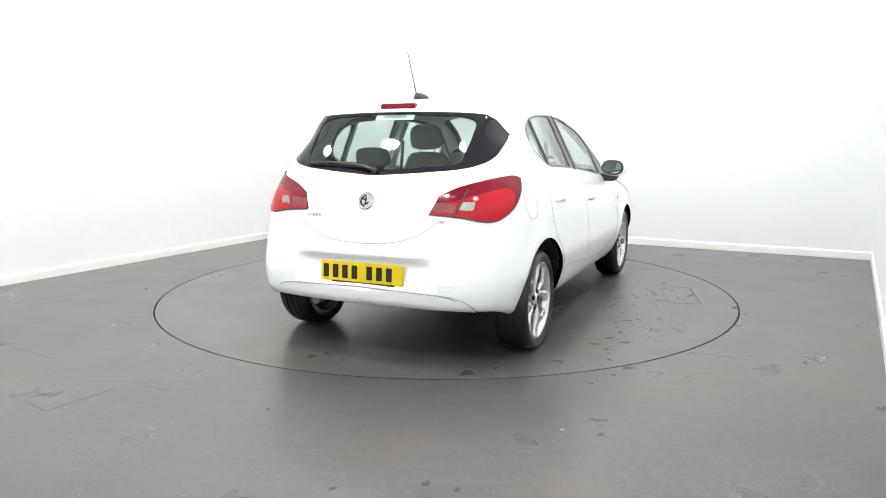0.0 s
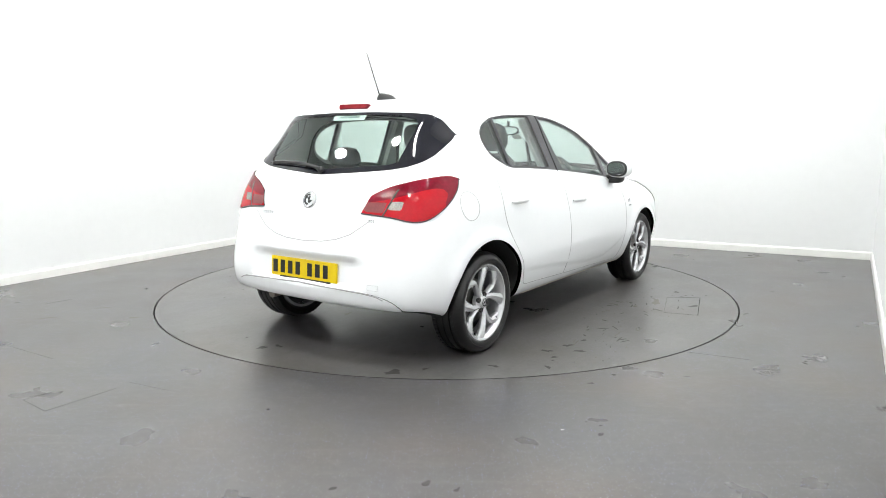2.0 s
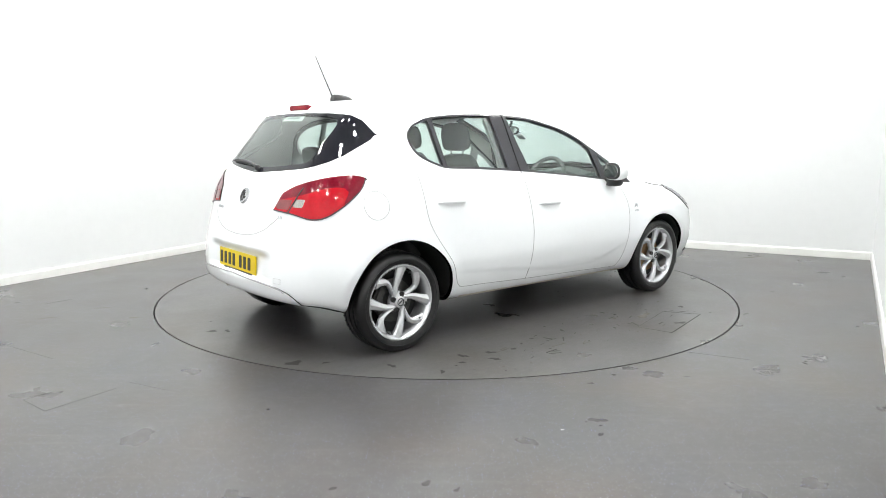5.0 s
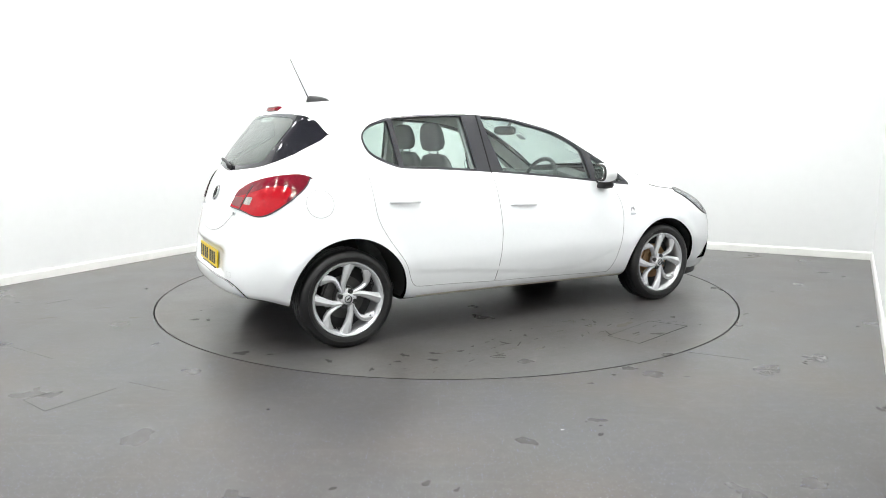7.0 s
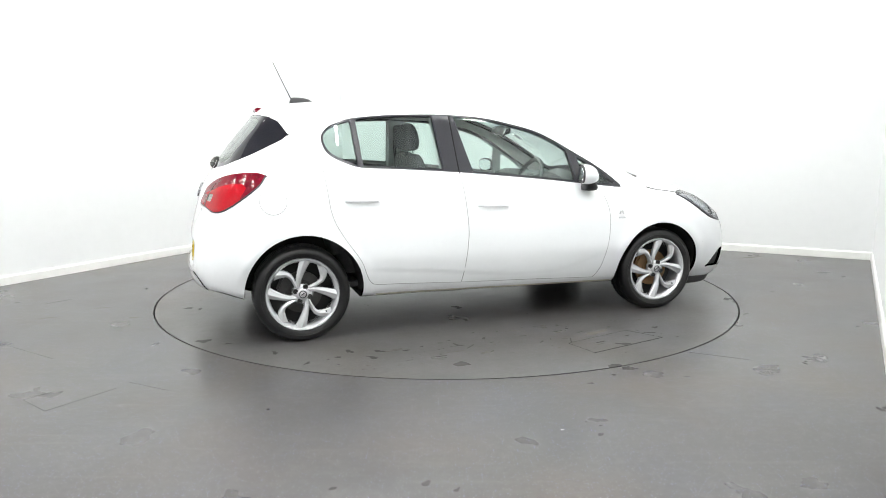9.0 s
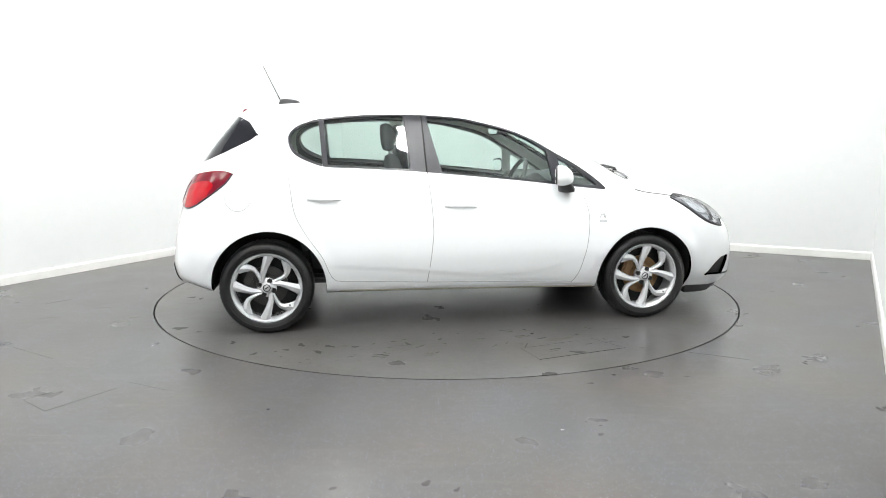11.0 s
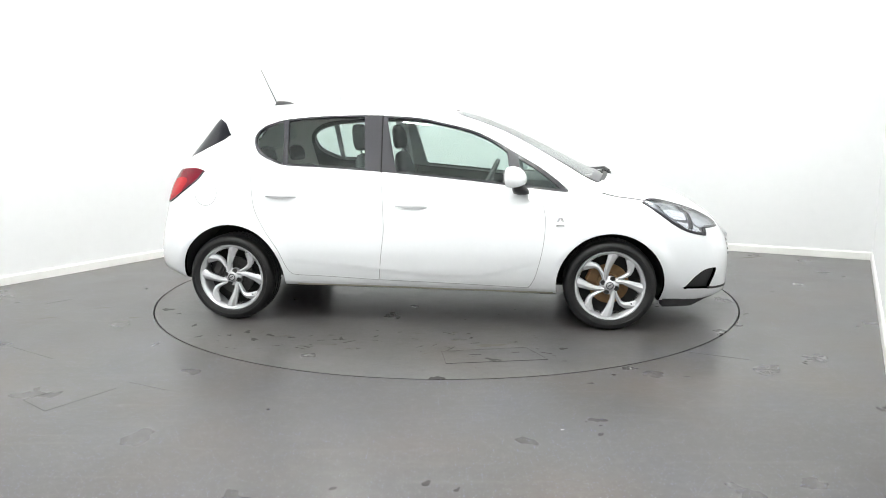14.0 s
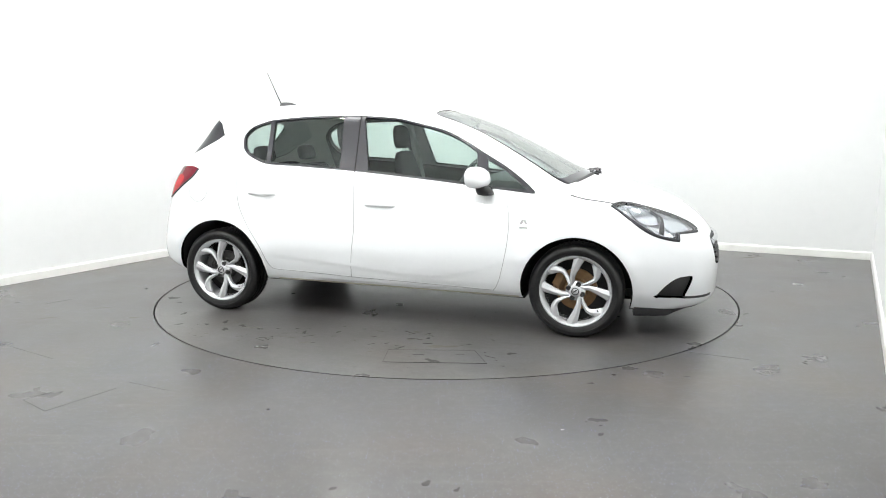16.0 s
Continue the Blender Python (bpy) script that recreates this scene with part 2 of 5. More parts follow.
def wall(name, a, b, label):
    """A wall of 0.12 m from a to b; the room lies to the right of the way from a to b."""
    d = (b - a).normalized()
    out = Vector((-d.y, d.x, 0))
    bm = bmesh.new()
    lo = [a - d * 0.12, b + d * 0.12, b + d * 0.12 + out * 0.12, a - d * 0.12 + out * 0.12]
    vs = [bm.verts.new((p.x, p.y, z)) for z in (-0.05, CEILING_Z) for p in lo]
    for f in ((0, 3, 2, 1), (4, 5, 6, 7), (0, 1, 5, 4), (1, 2, 6, 5), (2, 3, 7, 6), (3, 0, 4, 7)):
        bm.faces.new([vs[i] for i in f])
    bmesh.ops.recalc_face_normals(bm, faces=bm.faces)
    tagged(mesh_object(name, bm, WALL), label, "wall", kind="structure")
    bm = bmesh.new()
    prof = [(0, 0), (0.018, 0), (0.018, 0.066), (0.012, 0.078), (0, 0.08)]
    rings = []
    for p in (a, b):
        rings.append([bm.verts.new((p.x - out.x * (u + 0.001), p.y - out.y * (u + 0.001), 0.001 + h)) for u, h in prof])
    for i in range(5):
        j = (i + 1) % 5
        bm.faces.new([rings[0][i], rings[0][j], rings[1][j], rings[1][i]])
    bm.faces.new(rings[0])
    bm.faces.new(rings[1][::-1])
    bmesh.ops.recalc_face_normals(bm, faces=bm.faces)
    tagged(mesh_object("baseboard", bm, SKIRTING), "low white painted skirting board along the wall", "skirting board", kind="structure")


wall("wall_left", FRONT_L, CORNER_L, "plain bright white painted studio wall")
wall("wall_back", CORNER_L, CORNER_R, "plain bright white painted studio wall")
wall("wall_right", CORNER_R, FRONT_R, "plain white painted studio wall beside the camera")
wall("wall_front", FRONT_R, FRONT_L, "plain white painted studio wall behind the camera")


def floor_material(name, moving):
    """Dark grey safety vinyl: fine pale flecks, broad scuffs, a soft sheen."""
    m = bpy.data.materials.new(name)
    m.use_nodes = True
    nt = m.node_tree
    b = nt.nodes["Principled BSDF"]
    tc = nt.nodes.new("ShaderNodeTexCoord")

    def noise_node(scale, detail=4, rough=0.55):
        n = nt.nodes.new("ShaderNodeTexNoise")
        n.inputs["Scale"].default_value, n.inputs["Detail"].default_value, n.inputs["Roughness"].default_value = scale, detail, rough
        nt.links.new(tc.outputs["Object"], n.inputs["Vector"])
        return n.outputs["Fac"]

    def ramp(src, lo, hi, a, c):
        n = nt.nodes.new("ShaderNodeMapRange")
        for k, v in zip(("From Min", "From Max", "To Min", "To Max"), (lo, hi, a, c)):
            n.inputs[k].default_value = v
        nt.links.new(src, n.inputs["Value"])
        return n.outputs[0]

    def mixed(fac, a, c):
        n = nt.nodes.new("ShaderNodeMix")
        n.data_type = "RGBA"
        for s, v in ((n.inputs[0], fac), (n.inputs[6], a), (n.inputs[7], c)):
            if isinstance(v, (tuple, float)):
                s.default_value = (*v, 1) if isinstance(v, tuple) else v
            else:
                nt.links.new(v, s)
        return n.outputs[2]

    def streaks(scale, stretch, turn, detail=8):
        st, sn = nt.nodes.new("ShaderNodeMapping"), nt.nodes.new("ShaderNodeTexNoise")
        st.inputs["Scale"].default_value, st.inputs["Rotation"].default_value = (1.0, stretch, 1.0), (0, 0, turn)
        sn.inputs["Scale"].default_value, sn.inputs["Detail"].default_value, sn.inputs["Roughness"].default_value = scale, detail, 0.65
        nt.links.new(tc.outputs["Object"], st.inputs[0])
        nt.links.new(st.outputs[0], sn.inputs["Vector"])
        return sn.outputs["Fac"]

    base = mixed(ramp(noise_node(0.7, 6), 0.35, 0.7, 0, 1), (0.073, 0.0695, 0.068), (0.093, 0.089, 0.087))
    if moving:
        # paler platform base stands in for light bounced in under the car
        base = mixed(0.5, base, (0.135, 0.13, 0.126))
    base = mixed(ramp(noise_node(2.2, 3, 0.5), 0.42, 0.75, 0, 0.45), base, (0.058, 0.055, 0.053))
    base = mixed(ramp(noise_node(1.1, 3, 0.5), 0.5, 0.75, 0, 0.65), base, (0.118, 0.096, 0.08))
    base = mixed(ramp(noise_node(1.5, 3, 0.5), 0.5, 0.75, 0, 0.5), base, (0.078, 0.082, 0.1))
    base = mixed(ramp(noise_node(38.0, 3, 0.6), 0.45, 0.7, 0, 0.4), base, (0.06, 0.057, 0.055))
    base = mixed(ramp(noise_node(16.0, 3, 0.6), 0.5, 0.8, 0, 0.25), base, (0.16, 0.152, 0.147))
    base = mixed(ramp(streaks(1.6, 10.0, 0.5, 4), 0.56, 0.76, 0, 0.3), base, (0.17, 0.16, 0.15))
    if moving:
        base = mixed(ramp(noise_node(3.4, 4, 0.55), 0.48, 0.74, 0, 0.35), base, (0.05, 0.047, 0.044))
        base = mixed(ramp(noise_node(70.0, 3, 0.6), 0.66, 0.74, 0, 0.6), base, (0.24, 0.23, 0.22))
        base = mixed(ramp(noise_node(14.0, 8, 0.7), 0.56, 0.7, 0, 0.4), base, (0.04, 0.038, 0.036))
        base = mixed(ramp(streaks(2.0, 5.0, 0.25, 4), 0.5, 0.74, 0, 0.35), base, (0.05, 0.047, 0.045))
        base = mixed(ramp(streaks(5.0, 9.0, -0.1), 0.66, 0.76, 0, 0.4), base, (0.2, 0.185, 0.165))
    for size, seed, tone in ((84.0, 0.0, (0.36, 0.35, 0.36)), (72.0, 3.7, (0.24, 0.25, 0.5))):
        v = nt.nodes.new("ShaderNodeTexVoronoi")
        v.voronoi_dimensions = "2D"
        v.inputs["Scale"].default_value = size
        mp = nt.nodes.new("ShaderNodeMapping")
        mp.inputs["Location"].default_value = (seed, seed * 2, 0)
        nt.links.new(tc.outputs["Object"], mp.inputs[0])
        nt.links.new(mp.outputs[0], v.inputs["Vector"])
        sep = nt.nodes.new("ShaderNodeSeparateColor")
        nt.links.new(v.outputs["Color"], sep.inputs[0])
        pick = ramp(sep.outputs[0], 0.84, 0.845, 0, 1)
        spot = ramp(v.outputs["Distance"], 0.08, 0.15, 1, 0)
        mul = nt.nodes.new("ShaderNodeMath")
        mul.operation = "MULTIPLY"
        nt.links.new(pick, mul.inputs[0])
        nt.links.new(spot, mul.inputs[1])
        dim = nt.nodes.new("ShaderNodeMath")
        dim.operation = "MULTIPLY"
        dim.inputs[1].default_value = 0.35 if moving else 1.0
        nt.links.new(mul.outputs[0], dim.inputs[0])
        base = mixed(dim.outputs[0], base, tone)
    nt.links.new(base, b.inputs["Base Color"])
    nt.links.new(ramp(noise_node(2.2, 4, 0.5), 0.2, 0.8, 0.26, 0.32), b.inputs["Roughness"])
    b.inputs["Specular IOR Level"].default_value = 0.42
    bn = nt.nodes.new("ShaderNodeBump")
    bn.inputs["Strength"].default_value, bn.inputs["Distance"].default_value = 0.12, 0.002
    nt.links.new(noise_node(160.0, 2), bn.inputs["Height"])
    nt.links.new(bn.outputs[0], b.inputs["Normal"])
    return m


FLOOR = floor_material("speckled_grey_vinyl", False)
GAP = material("dark_gap", (0.01, 0.01, 0.01), 0.9)
STAIN = material("dark_rubber_mark", (0.04, 0.037, 0.035), 0.45, spec=0.3, grain=0.3, grain_size=80)
SCUFF = material("pale_scuff", (0.15, 0.138, 0.122), 0.5, spec=0.3, grain=0.2, grain_size=80)


def disc(bm, r, z0, z1, n=160):
    lo, hi = ([bm.verts.new((r * math.cos(2 * math.pi * i / n), r * math.sin(2 * math.pi * i / n), z)) for i in range(n)] for z in (z0, z1))
    for i in range(n):
        j = (i + 1) % n
        bm.faces.new([lo[i], lo[j], hi[j], hi[i]])
    bm.faces.new(hi)
    bm.faces.new(lo[::-1])


# fixed floor with a round opening for the turntable
bm = bmesh.new()
corners = [FRONT_R, CORNER_R, CORNER_L, FRONT_L]
angles = [math.atan2(c.y, c.x) for c in corners]
rim_angles = sorted(set([2 * math.pi * i / 160 - math.pi for i in range(160)] + angles))


def to_border(a):
    d = Vector((math.cos(a), math.sin(a)))
    best = 1e9
    for i in range(4):
        p, q = corners[i].to_2d(), corners[(i + 1) % 4].to_2d()
        e = q - p
        den = d.x * e.y - d.y * e.x
        if abs(den) > 1e-9:
            s = (p.x * e.y - p.y * e.x) / den
            u = (p.x * d.y - p.y * d.x) / den
            if s > 0 and -1e-6 <= u <= 1 + 1e-6:
                best = min(best, s)
    return d * best


inner = [bm.verts.new(((TABLE_R + 0.012) * math.cos(a), (TABLE_R + 0.012) * math.sin(a), 0)) for a in rim_angles]
deep = [bm.verts.new((v.co.x, v.co.y, -0.04)) for v in inner]
outer = [bm.verts.new((*to_border(a), 0)) for a in rim_angles]
for i in range(len(inner)):
    j = (i + 1) % len(inner)
    bm.faces.new([inner[i], outer[i], outer[j], inner[j]])
    bm.faces.new([deep[i], inner[i], inner[j], deep[j]])
bmesh.ops.recalc_face_normals(bm, faces=bm.faces)
if sum(f.normal.z for f in bm.faces) < 0:
    bmesh.ops.reverse_faces(bm, faces=bm.faces)
tagged(mesh_object("floor", bm, FLOOR), "dark grey speckled vinyl studio floor, scuffed", "floor", kind="structure")
bm = bmesh.new()
disc(bm, TABLE_R + 0.3, -0.12, -0.05)
tagged(mesh_object("turntable_pit", bm, GAP), "dark pit under the turntable edge", "pit", kind="structure")

# turntable
turntable = new("turntable")
tagged(turntable, "round floor turntable covered in worn grey speckled vinyl", "turntable")
bm = bmesh.new()
disc(bm, TABLE_R, -0.03, 0.0)
part("platform", bm, floor_material("worn_turntable_vinyl", True), turntable)

# ceiling with lamps
bm = bmesh.new()
vs = [bm.verts.new((c.x, c.y, z)) for z in (CEILING_Z, CEILING_Z + 0.1) for c in corners]
for f in ((0, 1, 2, 3), (7, 6, 5, 4), (0, 4, 5, 1), (1, 5, 6, 2), (2, 6, 7, 3), (3, 7, 4, 0)):
    bm.faces.new([vs[i] for i in f])
bmesh.ops.recalc_face_normals(bm, faces=bm.faces)
tagged(mesh_object("ceiling", bm, CEIL), "plain white studio ceiling", "ceiling", kind="structure")


def ceiling_light():
    ob = new("ceiling_light")
    bm = bmesh.new()
    n = 40
    rows = [[bm.verts.new((r * math.cos(2 * math.pi * i / n), r * math.sin(2 * math.pi * i / n), z)) for r, z in ((0.153, -0.02), (0.172, -0.022), (0.176, 0.03), (0.153, 0.03))] for i in range(n)]
    for i in range(n):
        for j in range(4):
            bm.faces.new([rows[i][j], rows[i][(j + 1) % 4], rows[(i + 1) % n][(j + 1) % 4], rows[(i + 1) % n][j]])
    part("frame", bm, LAMP_RIM, ob)
    bm = bmesh.new()
    disc(bm, 0.15, -0.012, 0.01, 40)
    part("diffuser", bm, LED, ob, "glowing white diffuser")
    return tagged(ob, "round white ceiling light, switched on", "ceiling light", "ceiling lights")


TURN = math.degrees(math.atan2(ALONG.y, ALONG.x))
MID = (CORNER_L + CORNER_R + FRONT_L + FRONT_R) / 4
first = None
for a in (-3.3, -1.15, 1.0, 3.0):
    for c in (-2.35, -0.8, 0.8, 2.35):
        p = MID + ALONG * a + ACROSS * c
        m = pose(p.x, p.y, CEILING_Z - 0.03, 0, 0, TURN)
        if first is None:
            first = ceiling_light()
            first.matrix_basis = m
        else:
            copy_thing(first, m)


# ---- marks on the floor ----
def ribbon(name, pts2, width, mat, parent, z=0.0012, label="", closed=False):
    """A thin low strip along a line on the floor."""
    ps = [Vector((*p, 0)) for p in pts2]
    if closed:
        ps.append(ps[0])
    bm = bmesh.new()
    for a, b in zip(ps[:-1], ps[1:]):
        d = (b - a).normalized()
        s = Vector((-d.y, d.x, 0)) * width / 2
        lo = [bm.verts.new((q.x, q.y, z - 0.001)) for q in (a - s, b - s, b + s, a + s)]
        hi = [bm.verts.new((q.x, q.y, z)) for q in (a - s, b - s, b + s, a + s)]
        bm.faces.new(hi)
        for i in range(4):
            j = (i + 1) % 4
            bm.faces.new([lo[i], lo[j], hi[j], hi[i]])
    return part(name, bm, mat, parent, label, sharp=None)


def blot(name, x, y, r, mat, parent, seed, flat=1.0, turn=0.0, z=0.0012):
    """An uneven low spot."""
    rnd = random.Random(seed)
    n = 22
    ph = [rnd.uniform(0, 6.28) for _ in range(4)]
    bm = bmesh.new()
    loop = []
    for i in range(n):
        a = 2 * math.pi * i / n
        k = r * (1 + 0.16 * math.sin(2 * a + ph[0]) + 0.22 * math.sin(3 * a + ph[1]) + 0.16 * math.sin(5 * a + ph[2]) + 0.12 * math.sin(8 * a + ph[3]))
        u, v = k * math.cos(a), k * math.sin(a) * flat
        loop.append(bm.verts.new((x + u * math.cos(turn) - v * math.sin(turn), y + u * math.sin(turn) + v * math.cos(turn), z)))
    c = bm.verts.new((x, y, z + 0.0004))
    for i in range(n):
        bm.faces.new([loop[i], loop[(i + 1) % n], c])
    return part(name, bm, mat, parent, sharp=None)


OFF = Vector((-0.0677, -0.3718))
hatch = [Vector(p) + OFF for p in ((0.731, -1.247), (0.856, -1.462), (0.297, -1.6), (0.245, -1.38))]
ribbon("hatch_gap", hatch, 0.0016, CUT, turntable, label="thin gap round a floor hatch", closed=True)
ribbon("hatch_gap", hatch[1:3], 0.005, GAP, turntable)
rnd = random.Random(5)
for i, (x, y, r, f) in enumerate(((-1.037, -1.114, 0.03, 0.6), (-0.934, -1.269, 0.035, 0.5), (-0.871, -1.164, 0.03, 0.6), (-0.72, -1.2, 0.022, 0.6), (-1.12, -1.2, 0.02, 0.7),
                                  (-1.84, -0.612, 0.05, 0.6), (-1.937, 0.306, 0.035, 0.6), (-1.86, 0.25, 0.03, 0.5), (-1.7, -0.72, 0.02, 0.6), (-0.403, -1.19, 0.03, 0.4),
                                  (0.55, -1.5, 0.05, 0.35), (0.95, -1.25, 0.03, 0.5), (-0.2, -1.12, 0.02, 0.6), (-1.3, -1.25, 0.025, 0.5), (-1.45, -1.0, 0.03, 0.5))):
    blot("stain", x + OFF.x, y + OFF.y, r, STAIN, turntable, 100 + i, f, rnd.uniform(0, 3))
for i in range(60):
    a = rnd.uniform(0, 6.283)
    rr_ = math.sqrt(rnd.uniform(0.15, 1.0)) * 2.15
    blot("speck", rr_ * math.cos(a), rr_ * math.sin(a), rnd.uniform(0.004, 0.012), STAIN if rnd.random() < 0.7 else SCUFF, turntable, 300 + i, rnd.uniform(0.3, 0.8), rnd.uniform(0, 3))
for i, (x, y, r) in enumerate(((0.521, -1.232, 0.08), (-1.05, 0.438, 0.04), (0.3, -1.15, 0.03))):
    blot("pale_scuff", x + OFF.x, y + OFF.y, r, SCUFF, turntable, 400 + i, 0.35, 0.3, z=0.0009)

for i in range(34):
    x, y = rnd.uniform(-1.0, 0.9), rnd.uniform(-1.42, -0.98)
    a, l = rnd.gauss(0.15, 0.5), rnd.uniform(0.02, 0.12)
    c, s = math.cos(a) * l / 2, math.sin(a) * l / 2
    ribbon("scratch", [(x + OFF.x - c, y + OFF.y - s), (x + OFF.x + c, y + OFF.y + s)], rnd.uniform(0.003, 0.009), STAIN if rnd.random() < 0.72 else SCUFF, turntable, z=0.001)
for i in range(40):
    x, y = rnd.uniform(-1.2, 1.0), rnd.uniform(-1.5, -0.95)
    blot("speck", x + OFF.x, y + OFF.y, rnd.uniform(0.004, 0.016), STAIN if rnd.random() < 0.65 else SCUFF, turntable, 700 + i, rnd.uniform(0.3, 0.7), rnd.uniform(-0.5, 0.8))

marks = new("floor_marks")
tagged(marks, "faint cut lines and scuffs in the grey vinyl floor", "floor marks")
for q, w in (([(-1.929, -2.407), (-2.015, -2.522), (-1.834, -2.661)], 0.004), ([(-1.834, -2.661), (-1.642, -2.365)], 0.0025), ([(-2.992, -0.572), (-2.88, -0.422)], 0.008),
             ([(-2.7, -1.596), (-2.208, -1.9)], 0.003), ([(1.393, -1.776), (1.704, -1.928)], 0.003), ([(-1.626, -2.274), (-1.36, -2.402)], 0.003)):
    ribbon("cut_line", q, w * 0.45, CUT, marks, z=0.001)
blot("white_spot", 0.495, -2.871, 0.007, WHITE_SPOT, marks, 7, 0.8)
for i, (x, y, r, mt, f) in enumerate(((-2.145, -0.98, 0.05, SCUFF, 0.25), (-2.748, -0.988, 0.05, SCUFF, 0.2), (3.125, 1.417, 0.16, SCUFF, 0.12), (0.733, -2.3, 0.018, STAIN, 0.6), (-3.232, -0.539, 0.02, STAIN, 0.5),
                                      (2.6, -0.2, 0.02, STAIN, 0.5), (-2.5, -0.7, 0.09, SCUFF, 0.1), (2.1, -0.9, 0.025, STAIN, 0.4), (1.25, -2.2, 0.015, STAIN, 0.6))):
    blot("scuff", x, y, r, mt, marks, 50 + i, f, 0.4)


# ---- the car ----
def side_map(p):
    return np.stack([p[:, 0], p[:, 2]], -1)


def rear_map(p):
    return np.stack([np.abs(p[:, 1]) + p[:, 0] + 1.8, p[:, 2]], -1)


def front_map(p):
    return np.stack([np.abs(p[:, 1]) + 2.1 - p[:, 0], p[:, 2]], -1)


def top_map(p):
    return np.stack([p[:, 0], np.abs(p[:, 1])], -1)


def rounded(pts, n=5, sharp=()):
    """A closed outline through pts, smooth but at the corners named."""
    k, out = len(pts), []
    q = [Vector(a) for a in pts]
    for i in range(k):
        a, b = q[i], q[(i + 1) % k]
        ta = Vector((0, 0)) if i in sharp else (b - q[i - 1]) / 2
        tb = Vector((0, 0)) if (i + 1) % k in sharp else (q[(i + 2) % k] - a) / 2
        if i in sharp:
            ta = (b - a) * 0.7
        if (i + 1) % k in sharp:
            tb = (b - a) * 0.7
        for s in range(n):
            u = s / n
            out.append((1 + 2 * u) * (1 - u) ** 2 * a + u * (1 - u) ** 2 * ta + u * u * (3 - 2 * u) * b + u * u * (u - 1) * tb)
    return np.array([tuple(v) for v in out])


def signed(q, poly):
    """Distance from points to an outline, below zero inside."""
    lo, hi = poly.min(0) - 0.08, poly.max(0) + 0.08
    near = ((q > lo) & (q < hi)).all(1)
    if not near.all():
        out = np.full(len(q), 1.0)
        if near.any():
            out[near] = signed(q[near], poly)
        return out
    best = np.full(len(q), 1e9)
    inside = np.zeros(len(q), bool)
    for a, b in zip(poly, np.roll(poly, -1, 0)):
        e = b - a
        u = np.clip(((q - a) @ e) / max(e @ e, 1e-12), 0, 1)
        best = np.minimum(best, np.hypot(*(q - a - u[:, None] * e).T))
        if a[1] != b[1]:
            inside ^= ((a[1] > q[:, 1]) != (b[1] > q[:, 1])) & (q[:, 0] < (b[0] - a[0]) * (q[:, 1] - a[1]) / (b[1] - a[1]) + a[0])
    return np.where(inside, -best, best)


pts, tris = wrap(0.017)
EDGES = np.concatenate([tris[:, [0, 1]], tris[:, [1, 2]], tris[:, [2, 0]]])
EDGES = EDGES[EDGES[:, 0] < EDGES[:, 1]]
locked = np.zeros(len(pts), bool)
ON_SIDE = lambda p: np.abs(p[:, 1]) > 0.42
AT_REAR = lambda p: p[:, 0] < -1.15
AT_FRONT = lambda p: p[:, 0] > 1.35
ON_TOP = lambda p: (p[:, 2] > 0.6) & (p[:, 0] > 0.1)


def cut(mapping, where, poly):
    """Lets the skin's edges run along an outline; tells which triangles lie inside it."""
    global pts
    ok = where(pts)
    s = np.full(len(pts), 1.0)
    s[ok] = signed(mapping(pts[ok]), poly)
    e = EDGES[ok[EDGES].all(1) & (s[EDGES[:, 0]] * s[EDGES[:, 1]] < 0)]
    u = s[e[:, 0]] / (s[e[:, 0]] - s[e[:, 1]])
    target = pts[e[:, 0]] + u[:, None] * (pts[e[:, 1]] - pts[e[:, 0]])
    near = np.where(u < 0.5, 0, 1)
    near = np.where(locked[e[np.arange(len(e)), near]], 1 - near, near)
    who = e[np.arange(len(e)), near]
    how = np.linalg.norm(target - pts[who], axis=1)
    for i in np.argsort(-how):
        if not locked[who[i]]:
            pts[who[i]] = target[i]
    moved = np.unique(who)
    locked[moved] = True
    c = pts[tris].mean(1)
    ok = where(c)
    r = np.zeros(len(tris), bool)
    r[ok] = signed(mapping(c[ok]), poly) < 0
    return r


def ring(cx, cz, r, n=48):
    return np.array([(cx + r * math.cos(2 * math.pi * i / n), cz + r * math.sin(2 * math.pi * i / n)) for i in range(n)])


WINDOWS = rounded([(-1.098, 1.236), (-1.052, 1.293), (-0.98, 1.324), (-0.89, 1.347), (-0.65, 1.368), (-0.36, 1.374), (-0.2, 1.369), (0.0, 1.354), (0.134, 1.328),
                   (0.351, 1.275), (0.5, 1.21), (0.629, 1.135), (0.79, 1.043), (0.903, 0.963), (0.978, 0.898), (0.983, 0.882), (0.965, 0.88), (0.824, 0.895), (0.601, 0.921), (0.306, 0.954),
                   (-0.141, 0.997), (-0.316, 1.011), (-0.643, 1.033), (-0.859, 1.044), (-0.951, 1.068), (-1.044, 1.112), (-1.088, 1.163)], 4)
PANE_QUARTER = rounded([(-1.087, 1.236), (-1.044, 1.286), (-0.977, 1.315), (-0.908, 1.333), (-0.888, 1.062), (-0.945, 1.083), (-1.03, 1.124), (-1.072, 1.167)], 3, sharp=(3, 4))
PANE_REAR = rounded([(-0.876, 1.341), (-0.65, 1.36), (-0.365, 1.366), (-0.335, 1.027), (-0.6, 1.046), (-0.856, 1.058)], 3, sharp=(0, 2, 3, 5))
PANE_FRONT = rounded([(-0.215, 1.361), (0.0, 1.346), (0.131, 1.32), (0.343, 1.267), (0.489, 1.203), (0.59, 1.135), (0.62, 0.935), (0.3, 0.97), (-0.13, 1.011)], 3, sharp=(0, 5, 6, 8))
